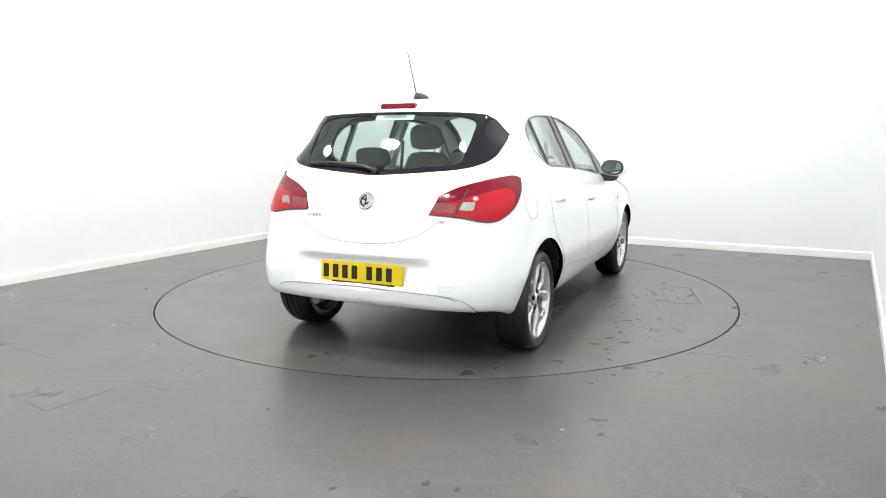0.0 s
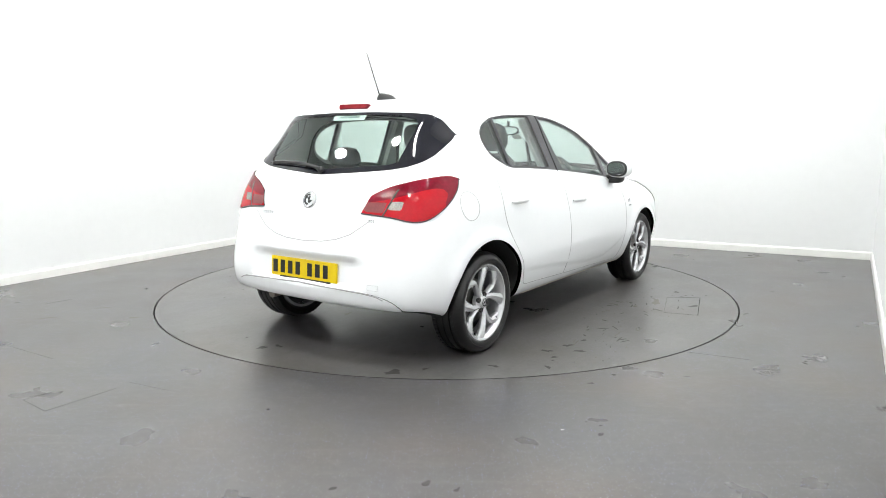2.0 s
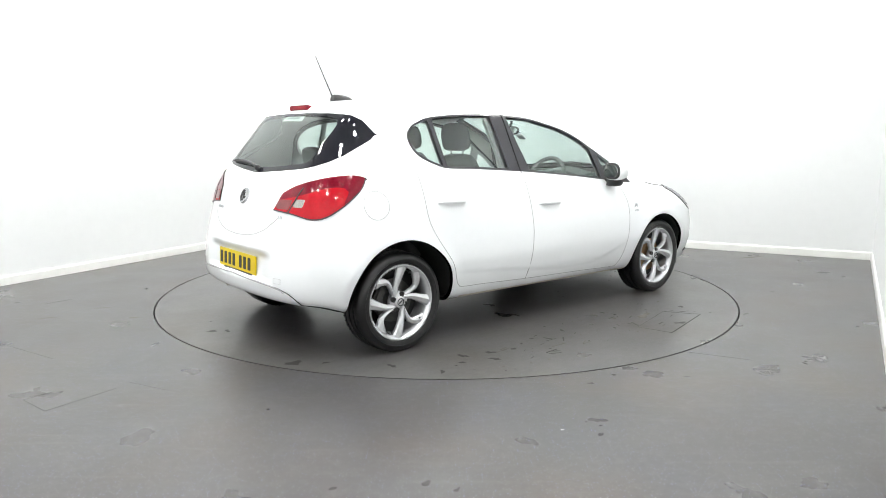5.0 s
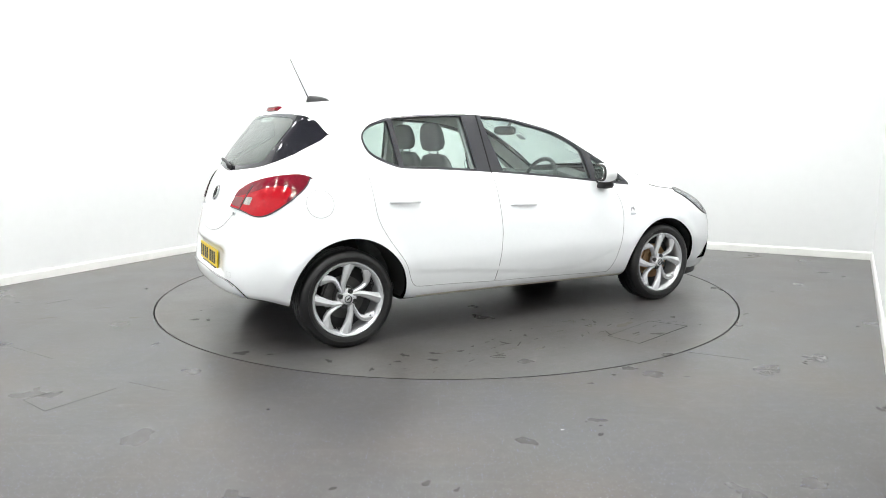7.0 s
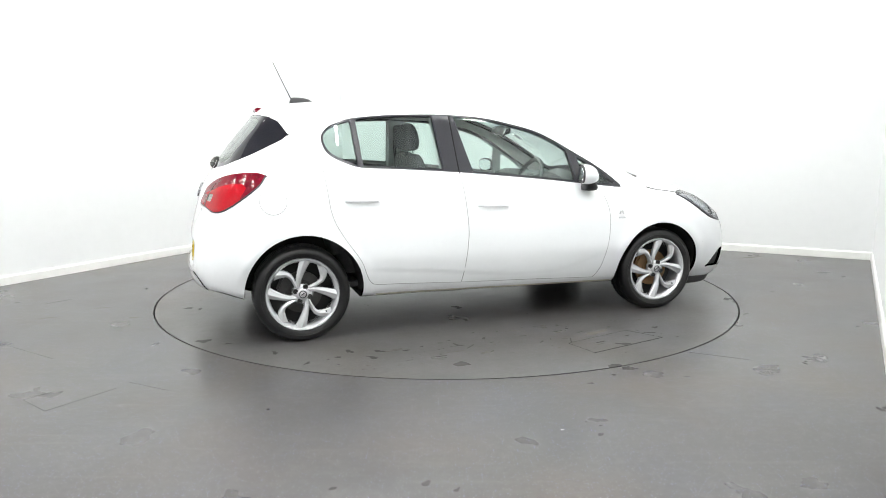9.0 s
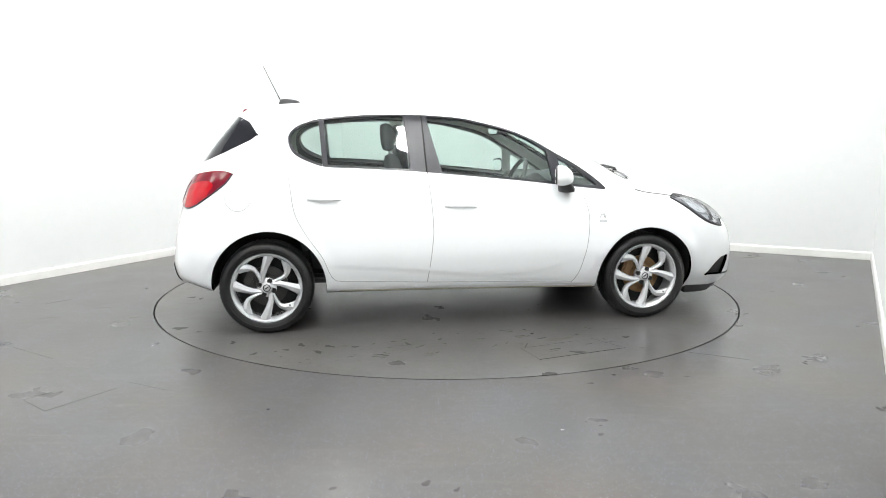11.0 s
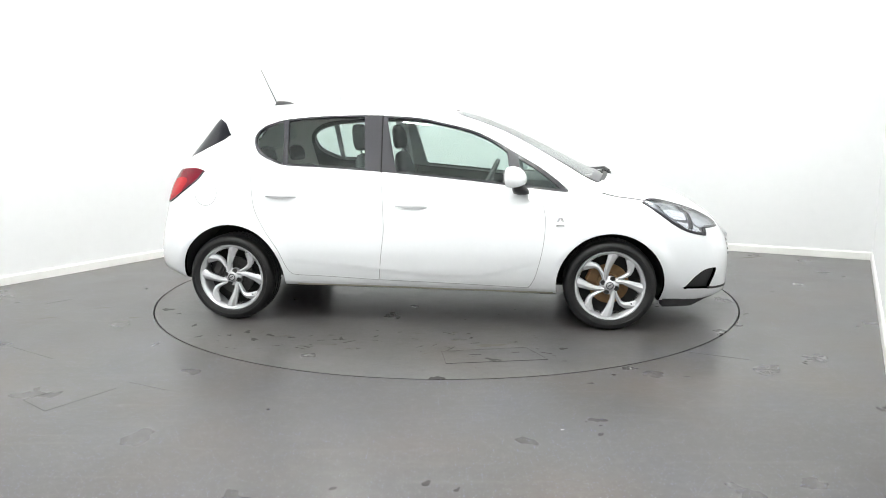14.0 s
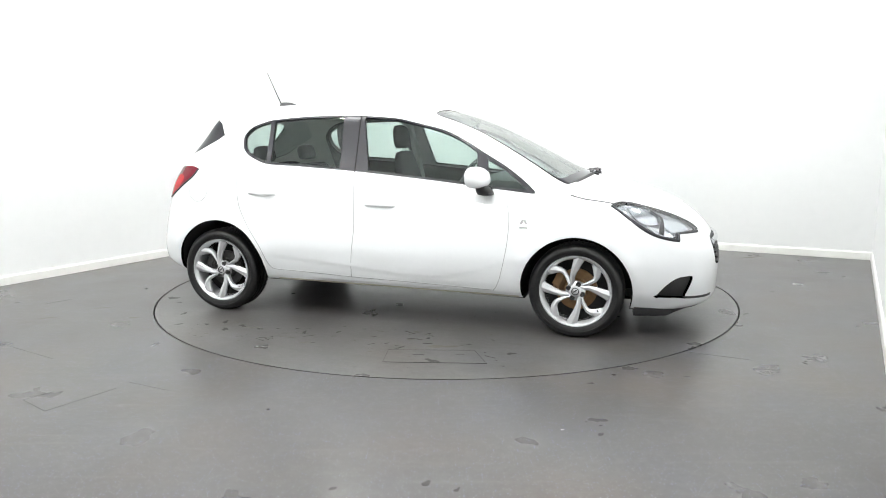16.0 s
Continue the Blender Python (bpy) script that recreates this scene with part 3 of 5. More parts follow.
PANE_SAIL = rounded([(0.665, 1.09), (0.78, 1.025), (0.885, 0.945), (0.93, 0.905), (0.82, 0.912), (0.69, 0.93)], 3, sharp=(0, 3, 5))
DOOR_REAR = rounded([(-0.243, 1.38), (-0.6, 1.392), (-0.92, 1.372), (-1.06, 1.32), (-1.125, 1.24), (-1.115, 1.12), (-1.09, 0.92), (-1.065, 0.76), (-1.0, 0.63), (-0.9, 0.49),
                     (-0.85, 0.36), (-0.8, 0.325), (-0.6, 0.318), (-0.237, 0.3), (-0.2, 0.66), (-0.225, 0.99)], 4, sharp=(0, 13))
DOOR_FRONT = rounded([(-0.24, 1.38), (-0.222, 0.99), (-0.197, 0.66), (-0.234, 0.3), (0.3, 0.283), (0.7, 0.266), (0.742, 0.273), (0.762, 0.3), (0.79, 0.37), (0.83, 0.55), (0.84, 0.72), (0.815, 0.84), (1.03, 0.868),
                      (0.92, 0.975), (0.64, 1.15), (0.505, 1.232), (0.35, 1.298), (0.13, 1.348), (-0.05, 1.37)], 4, sharp=(0, 3, 5, 9, 10))
REAR_GLASS = np.array([(-0.8, 1.372), (0.5, 1.374), (0.8, 1.366), (0.95, 1.355), (1.045, 1.325), (1.11, 1.275), (1.15, 1.246), (1.115, 1.215), (1.04, 1.178), (0.94, 1.13), (0.84, 1.098), (0.72, 1.072),
                       (0.6, 1.056), (0.35, 1.038), (0.1, 1.022), (-0.8, 1.0)])
REAR_CLEAR = np.array([(-0.8, 1.36), (0.5, 1.362), (0.75, 1.352), (0.84, 1.33), (0.845, 1.3), (0.735, 1.18), (0.66, 1.1), (0.6, 1.085), (0.35, 1.066), (0.1, 1.052), (-0.8, 1.03)])
TAIL_LAMP = rounded([(0.375, 0.828), (0.455, 0.92), (0.6, 0.968), (0.82, 1.008), (1.02, 1.023), (1.115, 1.008), (1.09, 0.945), (0.995, 0.87), (0.86, 0.808), (0.735, 0.794), (0.57, 0.815)], 4, sharp=(0, 1, 5))
TAILGATE = np.array([(-0.9, 1.42), (0.9, 1.42), (1.12, 1.36), (1.2, 1.246), (0.95, 1.09), (0.66, 1.02), (0.6, 0.96), (0.6, 0.8), (0.5, 0.79), (0.43, 0.74), (0.33, 0.698), (0.22, 0.675), (0.07, 0.665), (-0.9, 0.66)])
REAR_BUMPER = np.array([(-0.9, 0.655), (0.07, 0.66), (0.22, 0.67), (0.34, 0.692), (0.45, 0.735), (0.53, 0.782), (0.75, 0.78), (0.95, 0.8), (1.02, 0.6), (1.03, 0.1), (-0.9, 0.1)])
VALANCE = rounded([(-0.6, 0.425), (0.0, 0.424), (0.3, 0.418), (0.42, 0.41), (0.49, 0.398), (0.571, 0.375), (0.66, 0.32), (0.7, 0.22), (-0.6, 0.15)], 3, sharp=(0, 7, 8))
SCREEN = rounded([(0.215, -0.5), (0.215, 0.0), (0.222, 0.25), (0.245, 0.42), (0.3, 0.492), (0.58, 0.522), (0.9, 0.592), (1.12, 0.645), (1.19, 0.62), (1.235, 0.4), (1.26, 0.2), (1.268, 0.0), (1.268, -0.5)], 4, sharp=(0, 12))
BONNET = rounded([(1.275, -0.6), (1.275, 0.1), (1.25, 0.4), (1.2, 0.66), (1.25, 0.705), (1.45, 0.69), (1.62, 0.6), (1.8, 0.43), (1.95, 0.3), (2.0, 0.1), (2.0, -0.6)], 4, sharp=(0, 3, 10))
HEAD_LAMP = rounded([(1.383, 0.818), (1.3, 0.834), (1.18, 0.828), (1.03, 0.798), (0.84, 0.755), (0.675, 0.7), (0.62, 0.665), (0.65, 0.65), (0.945, 0.658), (0.965, 0.617), (1.07, 0.63), (1.18, 0.655), (1.268, 0.697), (1.337, 0.757)], 3, sharp=(0, 6, 7, 8, 9))
LAMP_INNER = rounded([(1.352, 0.807), (1.28, 0.821), (1.17, 0.814), (1.03, 0.785), (0.86, 0.743), (0.71, 0.69), (0.68, 0.668), (0.96, 0.672), (0.985, 0.64), (1.07, 0.645), (1.17, 0.672), (1.25, 0.713), (1.315, 0.765)], 3, sharp=(6, 7, 8))
REFLECTOR_DAY = rounded([(1.275, 0.809), (1.108, 0.796), (1.08, 0.761), (1.12, 0.711), (1.239, 0.719), (1.291, 0.765)], 3, sharp=(0, 3))
REFLECTOR_MAIN = rounded([(1.021, 0.748), (0.853, 0.73), (0.776, 0.69), (0.797, 0.668), (1.0, 0.664), (1.06, 0.705)], 3)
REFLECTOR_LOW = rounded([(1.23, 0.708), (1.097, 0.685), (0.985, 0.644), (1.056, 0.635), (1.175, 0.666)], 3, sharp=(0, 2))
LAMP_REVERSE = rounded([(0.585, 0.893), (0.685, 0.895), (0.66, 0.85), (0.562, 0.852)], 2, sharp=(0, 1, 2, 3))
LAMP_GREY = rounded([(0.385, 0.837), (0.425, 0.887), (0.565, 0.889), (0.53, 0.835)], 2, sharp=(0, 1, 2, 3))
LAMP_DARK = rounded([(0.43, 0.89), (0.45, 0.96), (0.8, 1.04), (1.05, 1.05), (1.15, 1.0), (1.03, 0.86), (0.985, 0.875), (1.01, 0.935), (0.95, 0.96), (0.82, 0.95), (0.62, 0.912)], 3)
GRILLE = rounded([(-0.5, 0.615), (0.1, 0.615), (0.37, 0.61), (0.43, 0.58), (0.415, 0.48), (0.36, 0.43), (0.1, 0.42), (-0.5, 0.42)], 3, sharp=(0, 7))
SCREEN_CLEAR = rounded([(0.255, -0.5), (0.255, 0.0), (0.262, 0.25), (0.29, 0.4), (0.34, 0.455), (0.6, 0.487), (0.9, 0.56), (1.08, 0.615), (1.13, 0.58), (1.165, 0.4), (1.19, 0.2), (1.2, 0.0), (1.2, -0.5)], 4, sharp=(0, 12))
FOG_POCKET = rounded([(1.142, 0.274), (1.09, 0.342), (1.01, 0.388), (0.93, 0.401), (0.83, 0.401), (0.835, 0.369), (0.88, 0.285), (0.868, 0.262)], 3, sharp=(0, 4, 7))

holes = cut(side_map, ON_SIDE, ring(-AXLE + 0.016, 0.3, 0.356)) | cut(side_map, ON_SIDE, ring(AXLE + 0.0, 0.29, 0.341))
for ax in (-AXLE, AXLE):
    c = pts[tris].mean(1)
    holes |= (np.abs(c[:, 0] - ax) < 0.33) & (np.abs(c[:, 1]) > 0.5) & (c[:, 2] < 0.3)
LOW_EDGE = np.array([(-3.0, -1.0), (3.0, -1.0), (3.0, 0.012), (-3.0, 0.012)])
in_under = cut(lambda p: np.stack([p[:, 0], p[:, 2] - SILL(p[:, 0])], -1), lambda p: p[:, 2] < 0.45, LOW_EDGE)
in_windows = cut(side_map, ON_SIDE, WINDOWS)
panes = [cut(side_map, ON_SIDE, q) for q in (PANE_QUARTER, PANE_REAR, PANE_FRONT, PANE_SAIL)]
in_rear_glass = cut(rear_map, AT_REAR, REAR_GLASS)
in_rear_clear = cut(rear_map, AT_REAR, REAR_CLEAR)
in_tail_lamp = cut(rear_map, AT_REAR, TAIL_LAMP)
in_lamp_bits = [cut(rear_map, AT_REAR, q) for q in (LAMP_REVERSE, LAMP_GREY, LAMP_DARK)]
in_screen = cut(top_map, ON_TOP, SCREEN)
in_screen_clear = cut(top_map, ON_TOP, SCREEN_CLEAR)
in_head_lamp = cut(front_map, AT_FRONT, HEAD_LAMP)
in_bezel = cut(front_map, AT_FRONT, LAMP_INNER)
in_reflectors = [cut(front_map, AT_FRONT, q) for q in (REFLECTOR_DAY, REFLECTOR_MAIN, REFLECTOR_LOW)]
in_grille = cut(front_map, AT_FRONT, GRILLE)
in_fog = cut(front_map, AT_FRONT, FOG_POCKET)
in_valance = cut(rear_map, lambda p: p[:, 0] < -1.5, VALANCE)
in_doors = [cut(side_map, ON_SIDE, q) for q in (DOOR_REAR, DOOR_FRONT)]
in_bumper = cut(rear_map, lambda p: p[:, 0] < -1.5, REAR_BUMPER)
in_tailgate = cut(rear_map, AT_REAR, TAILGATE)
in_bonnet = cut(top_map, lambda p: (p[:, 0] > 1.1) & (p[:, 2] > 0.66), BONNET)
in_nose = pts[tris].mean(1)[:, 0] > 1.62

normals = slope(pts)
normals /= np.linalg.norm(normals, axis=1)[:, None]

car = new("car")
tagged(car, "white five-door hatchback with silver alloy wheels, parked on the turntable", "car")


def panel(name, mask, mats, parent, label="", thick=0.02, lift=0.0):
    """One piece of the skin with its own thickness, as a mesh of its own."""
    t = tris[mask]
    ids, t = np.unique(t, return_inverse=True)
    t = t.reshape(-1, 3)
    n = len(ids)
    nv = normals[ids]
    v = np.concatenate([pts[ids] + nv * lift, pts[ids] + nv * (lift - thick)])
    e = np.concatenate([t[:, [0, 1]], t[:, [1, 2]], t[:, [2, 0]]])
    pairs = set(map(tuple, e.tolist()))
    rim = [(a, b) for a, b in e.tolist() if (b, a) not in pairs]
    faces = t.tolist() + (t[:, ::-1] + n).tolist() + [(b, a, a + n, b + n) for a, b in rim]
    me = bpy.data.meshes.new(name)
    me.from_pydata(v.tolist(), [], faces)
    for m in mats:
        me.materials.append(m)
    k = len(t)
    idx = np.zeros(len(faces), int)
    if len(mats) > 1:
        idx[k:2 * k] = 1
    me.polygons.foreach_set("material_index", idx)
    me.shade_smooth()
    flat = np.zeros((len(rim), 3))
    for i, (a, b) in enumerate(rim):
        w = np.cross(v[a] - v[b], nv[a])
        flat[i] = w / max(np.linalg.norm(w), 1e-9)
    loop = np.concatenate([nv[t].reshape(-1, 3), -nv[t[:, ::-1]].reshape(-1, 3), np.repeat(flat, 4, 0)]) if rim else np.concatenate([nv[t].reshape(-1, 3), -nv[t[:, ::-1]].reshape(-1, 3)])
    me.normals_split_custom_set(loop.tolist())
    ob = new(name, me)
    ob.parent = parent
    if label:
        tagged(ob, label)
    return ob


mid = pts[tris].mean(1)
RIGHT, LEFT = mid[:, 1] < 0, mid[:, 1] >= 0
taken = holes.copy()


def take(mask):
    global taken
    r = mask & ~taken
    taken |= mask
    return r


under = take(in_under)
panel("underbody", under, [UNDER, UNDER], car, "black underbody")
for where in (RIGHT, LEFT):
    for q in panes:
        panel("window", take(q & where), [GLASS], car, "lightly green tinted side glass", thick=0.004, lift=-0.006)
    panel("window_frame", take(in_windows & where), [BLACK, PILLAR], car, "gloss black window surround", thick=0.025, lift=-0.002)
    lamp = take(in_tail_lamp & where)
    clear, grey, dark = (lamp & q for q in in_lamp_bits)
    dark = dark & ~clear & ~grey
    tail = panel("tail_lamp", lamp & ~clear & ~grey & ~dark, [RED, PLASTIC], car, "red wraparound tail lamp", thick=0.03, lift=0.007)
    panel("reversing_lens", clear & lamp, [CLEAR_LENS, PLASTIC], tail, "clear reversing lens", thick=0.03, lift=0.006)
    panel("indicator_lens", grey & lamp, [GREY_LENS, PLASTIC], tail, "smoked indicator lens", thick=0.03, lift=0.006)
    panel("upper_lens", dark & lamp, [DARK_RED, PLASTIC], tail, "dark red upper lens", thick=0.03, lift=0.007)
    head = take(in_head_lamp & where)
    house = panel("headlight", head, [HOUSING, PLASTIC], car, "clear headlight with a dark grey surround", thick=0.02, lift=-0.012)
    panel("bezel", head & in_bezel & ~(in_reflectors[0] | in_reflectors[1] | in_reflectors[2]), [SATIN, PLASTIC], house, "satin silver bezel", thick=0.012, lift=-0.008)
    for q in in_reflectors:
        panel("reflector", head & q, [CHROME, PLASTIC], house, "bright silver reflector", thick=0.012, lift=-0.004)
    panel("lens", head, [LENS], house, "clear plastic lens", thick=0.003, lift=0.004)
    panel("fog_light_pocket", take(in_fog & where), [PLASTIC], car, "black plastic fog light pocket", thick=0.02, lift=-0.02)
panel("rear_window", take(in_rear_clear), [GLASS], car, "heated rear window", thick=0.004, lift=-0.002)
panel("rear_window_border", take(in_rear_glass), [GLASS_BLACK, PILLAR], car, "black glass border wrapping onto the rear pillars", thick=0.015, lift=-0.002)
panel("windscreen", take(in_screen_clear), [SCREEN_GLASS], car, "clear windscreen", thick=0.005, lift=-0.003)
panel("windscreen_border", take(in_screen), [GLASS_BLACK, TRIM], car, "black border of the windscreen", thick=0.008, lift=-0.003)
panel("grille", take(in_grille), [PLASTIC], car, "black front grille", thick=0.02, lift=-0.012)
panel("rear_valance", take(in_valance), [PAINT, PAINT], car, "", lift=0.006)
for where in (RIGHT, LEFT):
    panel("rear_door", take(in_doors[0] & where), [PAINT, TRIM], car, "white rear door", thick=0.035)
    panel("front_door", take(in_doors[1] & where), [PAINT, TRIM], car, "white front door", thick=0.035)
panel("rear_bumper", take(in_bumper), [PAINT, PAINT], car)
panel("tailgate", take(in_tailgate), [PAINT, PILLAR], car)
panel("bonnet", take(in_bonnet), [PAINT, PLASTIC], car)
panel("front_bumper", take(in_nose), [PAINT, PLASTIC], car)
panel("body", ~taken, [PAINT, LINING], car, "white painted body shell", thick=0.025)


# ---- shut lines, fittings and wheels of the car ----
def inward(p0, p1, n=34):
    """Where lines from outside points p0 to inside points p1 meet the skin."""
    lo, hi = np.zeros(len(p0)), np.ones(len(p0))
    grid = np.linspace(0, 1, 80)
    v = np.stack([skin(p0 + g * (p1 - p0)) for g in grid])
    k = np.argmax(v < 0, 0)
    lo, hi = grid[np.maximum(k - 1, 0)], grid[k]
    for _ in range(n):
        m = (lo + hi) / 2
        ins = skin(p0 + m[:, None] * (p1 - p0)) < 0
        lo, hi = np.where(ins, lo, m), np.where(ins, m, hi)
    return p0 + hi[:, None] * (p1 - p0)


def on_side(q, sign=-1):
    q = np.asarray(q, float)
    o = np.ones(len(q))
    return inward(np.stack([q[:, 0], sign * 1.0 * o, q[:, 1]], -1), np.stack([q[:, 0], sign * 0.2 * o, q[:, 1]], -1))


def on_rear(q):
    q = np.asarray(q, float)
    o = np.ones(len(q))
    return inward(np.stack([-2.2 * o, q[:, 0], q[:, 1]], -1), np.stack([-0.9 * o, q[:, 0], q[:, 1]], -1))


def on_front(q):
    q = np.asarray(q, float)
    o = np.ones(len(q))
    return inward(np.stack([2.4 * o, q[:, 0], q[:, 1]], -1), np.stack([0.9 * o, q[:, 0], q[:, 1]], -1))


def on_top(q):
    q = np.asarray(q, float)
    o = np.ones(len(q))
    return inward(np.stack([q[:, 0], q[:, 1], 1.8 * o], -1), np.stack([q[:, 0], q[:, 1], 0.5 * o], -1))


def around(q, sg, end):
    """Points of the skin round a corner of the car, by the flattened outline (width, z); end: -1 rear, 1 front."""
    q = np.asarray(q, float)
    n, k = len(q), 64
    ang = np.tile(np.radians(np.linspace(0, 125, k)), n)
    o = np.stack([np.full(n * k, 1.3 * end), np.zeros(n * k), np.repeat(q[:, 1], k)], -1)
    d = np.stack([np.cos(ang) * end, sg * np.sin(ang), 0 * ang], -1)
    p = inward(o + d * 1.6, o, 14).reshape(n, k, 3)
    w = np.abs(p[..., 1]) + (p[..., 0] + 1.8 if end < 0 else 2.1 - p[..., 0])
    out = []
    for i in range(n):
        j = int(np.argmax(w[i] > q[i, 0])) or k - 1
        f = np.clip((q[i, 0] - w[i, j - 1]) / max(w[i, j] - w[i, j - 1], 1e-6), 0, 1)
        out.append(p[i, j - 1] + f * (p[i, j] - p[i, j - 1]))
    return settle(np.array(out), 2)


def unit_normal(p):
    g = slope(p)
    return g / np.linalg.norm(g, axis=1)[:, None]


def dense(q, step=0.025, closed=False):
    q = np.asarray(q, float)
    if closed:
        q = np.concatenate([q, q[:1]])
    out = []
    for a, b in zip(q[:-1], q[1:]):
        n = max(1, int(np.linalg.norm(b - a) / step))
        out += [a + (b - a) * i / n for i in range(n)]
    return np.array(out + [q[-1]])


def bend(q, n=6):
    """A smooth open line through points."""
    q = [Vector(a) for a in q]
    out = []
    for i in range(len(q) - 1):
        a, b = q[i], q[i + 1]
        ta, tb = (b - q[max(i - 1, 0)]) / 2, (q[min(i + 2, len(q) - 1)] - a) / 2
        for k in range(n):
            u = k / n
            out.append((1 + 2 * u) * (1 - u) ** 2 * a + u * (1 - u) ** 2 * ta + u * u * (3 - 2 * u) * b + u * u * (u - 1) * tb)
    return np.array([tuple(v) for v in out + [q[-1]]])


def seam(p, width=0.004, mat=None, name="shut_line", parent=None, lift=0.0012, label=""):
    """A shut line that follows points on the skin."""
    n = unit_normal(p)
    tan = np.gradient(p, axis=0)
    side = np.cross(n, tan)
    side /= np.maximum(np.linalg.norm(side, axis=1), 1e-9)[:, None]
    bm = bmesh.new()
    prof = ((-0.75, -0.002), (-0.5, lift), (0.5, lift), (0.75, -0.002))
    rings = [[bm.verts.new(p[i] + side[i] * width * u + n[i] * h) for u, h in prof] for i in range(len(p))]
    for a, b in zip(rings[:-1], rings[1:]):
        for j in range(3):
            bm.faces.new([a[j], a[j + 1], b[j + 1], b[j]])
    bmesh.ops.recalc_face_normals(bm, faces=bm.faces)
    return part(name, bm, mat or SEAM, parent or car, label, sharp=80)


for sg in (-1, 1):
    rear_edge = [(-1.115, 1.12), (-1.09, 0.92), (-1.065, 0.76), (-1.0, 0.63), (-0.905, 0.49), (-0.862, 0.385), (-0.835, 0.342), (-0.79, 0.325), (-0.6, 0.318), (-0.237, 0.3)]
    mid_edge = [(-0.237, 0.3), (-0.205, 0.55), (-0.198, 0.66), (-0.21, 0.85), (-0.225, 0.99)]
    front_edge = [(-0.234, 0.3), (0.3, 0.283), (0.7, 0.266), (0.742, 0.273), (0.762, 0.3), (0.79, 0.37), (0.83, 0.55), (0.84, 0.72), (0.815, 0.84)]
    top_edge = [(-1.115, 1.12), (-1.125, 1.24), (-1.06, 1.32), (-0.92, 1.372), (-0.6, 1.392), (-0.243, 1.395), (0.0, 1.376), (0.13, 1.35), (0.35, 1.3), (0.505, 1.234), (0.64, 1.152)]
    for q, w in ((rear_edge, 0.0035), (mid_edge, 0.004), (front_edge, 0.0035), (top_edge, 0.003)):
        seam(on_side(dense(bend(q)), sg), w)
    seam(on_top(dense([(1.2, sg * 0.715), (1.3, sg * 0.722), (1.46, sg * 0.712)])), 0.008, BONNET_GAP, lift=0.002)
    seam(on_side(dense([(-0.226, 0.995), (-0.234, 1.15), (-0.244, 1.372)]), sg), 0.006, GAP, "pillar_gap", lift=0.002)
    seam(on_rear(dense([(sg * 0.45, 0.8), (sg * 0.4, 0.762), (sg * 0.33, 0.715), (sg * 0.24, 0.684), (sg * 0.14, 0.667), (0, 0.661)])), 0.004)
    seam(on_rear(dense([(sg * 0.56, 0.385), (sg * 0.52, 0.402), (sg * 0.44, 0.414), (sg * 0.3, 0.42), (0, 0.425)])), 0.0045, VALANCE_GAP, lift=0.009)
    div = [(sg * 0.567, 0.957), (sg * 0.545, 0.89), (sg * 0.513, 0.818)]
    seam(on_rear(dense(div)), 0.008, PLASTIC, "lamp_division", lift=0.009)
    seam(around(dense(np.concatenate([TAIL_LAMP[20:], TAIL_LAMP[:1]]), 0.02), sg, -1), 0.006, BLACK, "lamp_gasket", lift=0.008)
    seam(around(dense(np.concatenate([HEAD_LAMP[27:], HEAD_LAMP[:1]]), 0.02), sg, 1), 0.014, BLACK, "lamp_gasket", lift=0.005)
    seam(around(dense(HEAD_LAMP[:19], 0.02), sg, 1), 0.008, HOUSING, "lamp_gasket", lift=0.005)
    seam(around(dense(HEAD_LAMP[20:28], 0.02), sg, 1), 0.009, HOUSING, "lamp_gasket", lift=0.005)
    seam(around(dense([(1.08, 0.79), (1.045, 0.745), (1.09, 0.7), (1.12, 0.66)], 0.015), sg, 1), 0.022, HOUSING, "lamp_division", lift=0.0045)
    seam(around(dense([(0.9, 0.268), (0.8, 0.262), (0.65, 0.258), (0.5, 0.255)], 0.02), sg, 1), 0.013, PLASTIC, "bumper_slot", lift=0.002)
seam(on_side(dense(ring(-1.408, 0.859, 0.078, 40), closed=True)), 0.0026, name="fuel_flap_edge")
sill = [(-0.8, 0.262), (-0.3, 0.256), (0.3, 0.244), (0.9, 0.235)]
for sg in (-1, 1):
    seam(on_side(dense([(x, z - 0.008) for x, z in sill]), sg), 0.016, SILL_CREAM, "sill_edge", lift=0.003, label="cream lower sill edge")


def loft(bm, rings, m=None, n=24, power=3.0):
    """A rounded solid through rings (x, y, z, half_x, half_y), stacked along z; m places it."""
    loops = []
    for x, y, z, a, b in rings:
        loop = []
        for i in range(n):
            t = 2 * math.pi * i / n
            c, s = math.cos(t), math.sin(t)
            u = math.copysign(abs(c) ** (2 / power), c) * a
            v = math.copysign(abs(s) ** (2 / power), s) * b
            p = Vector((x + u, y + v, z))
            loop.append(bm.verts.new(m @ p if m else p))
        loops.append(loop)
    for a, b in zip(loops[:-1], loops[1:]):
        for i in range(n):
            j = (i + 1) % n
            bm.faces.new([a[i], a[j], b[j], b[i]])
    bm.faces.new(loops[0][::-1])
    bm.faces.new(loops[-1])


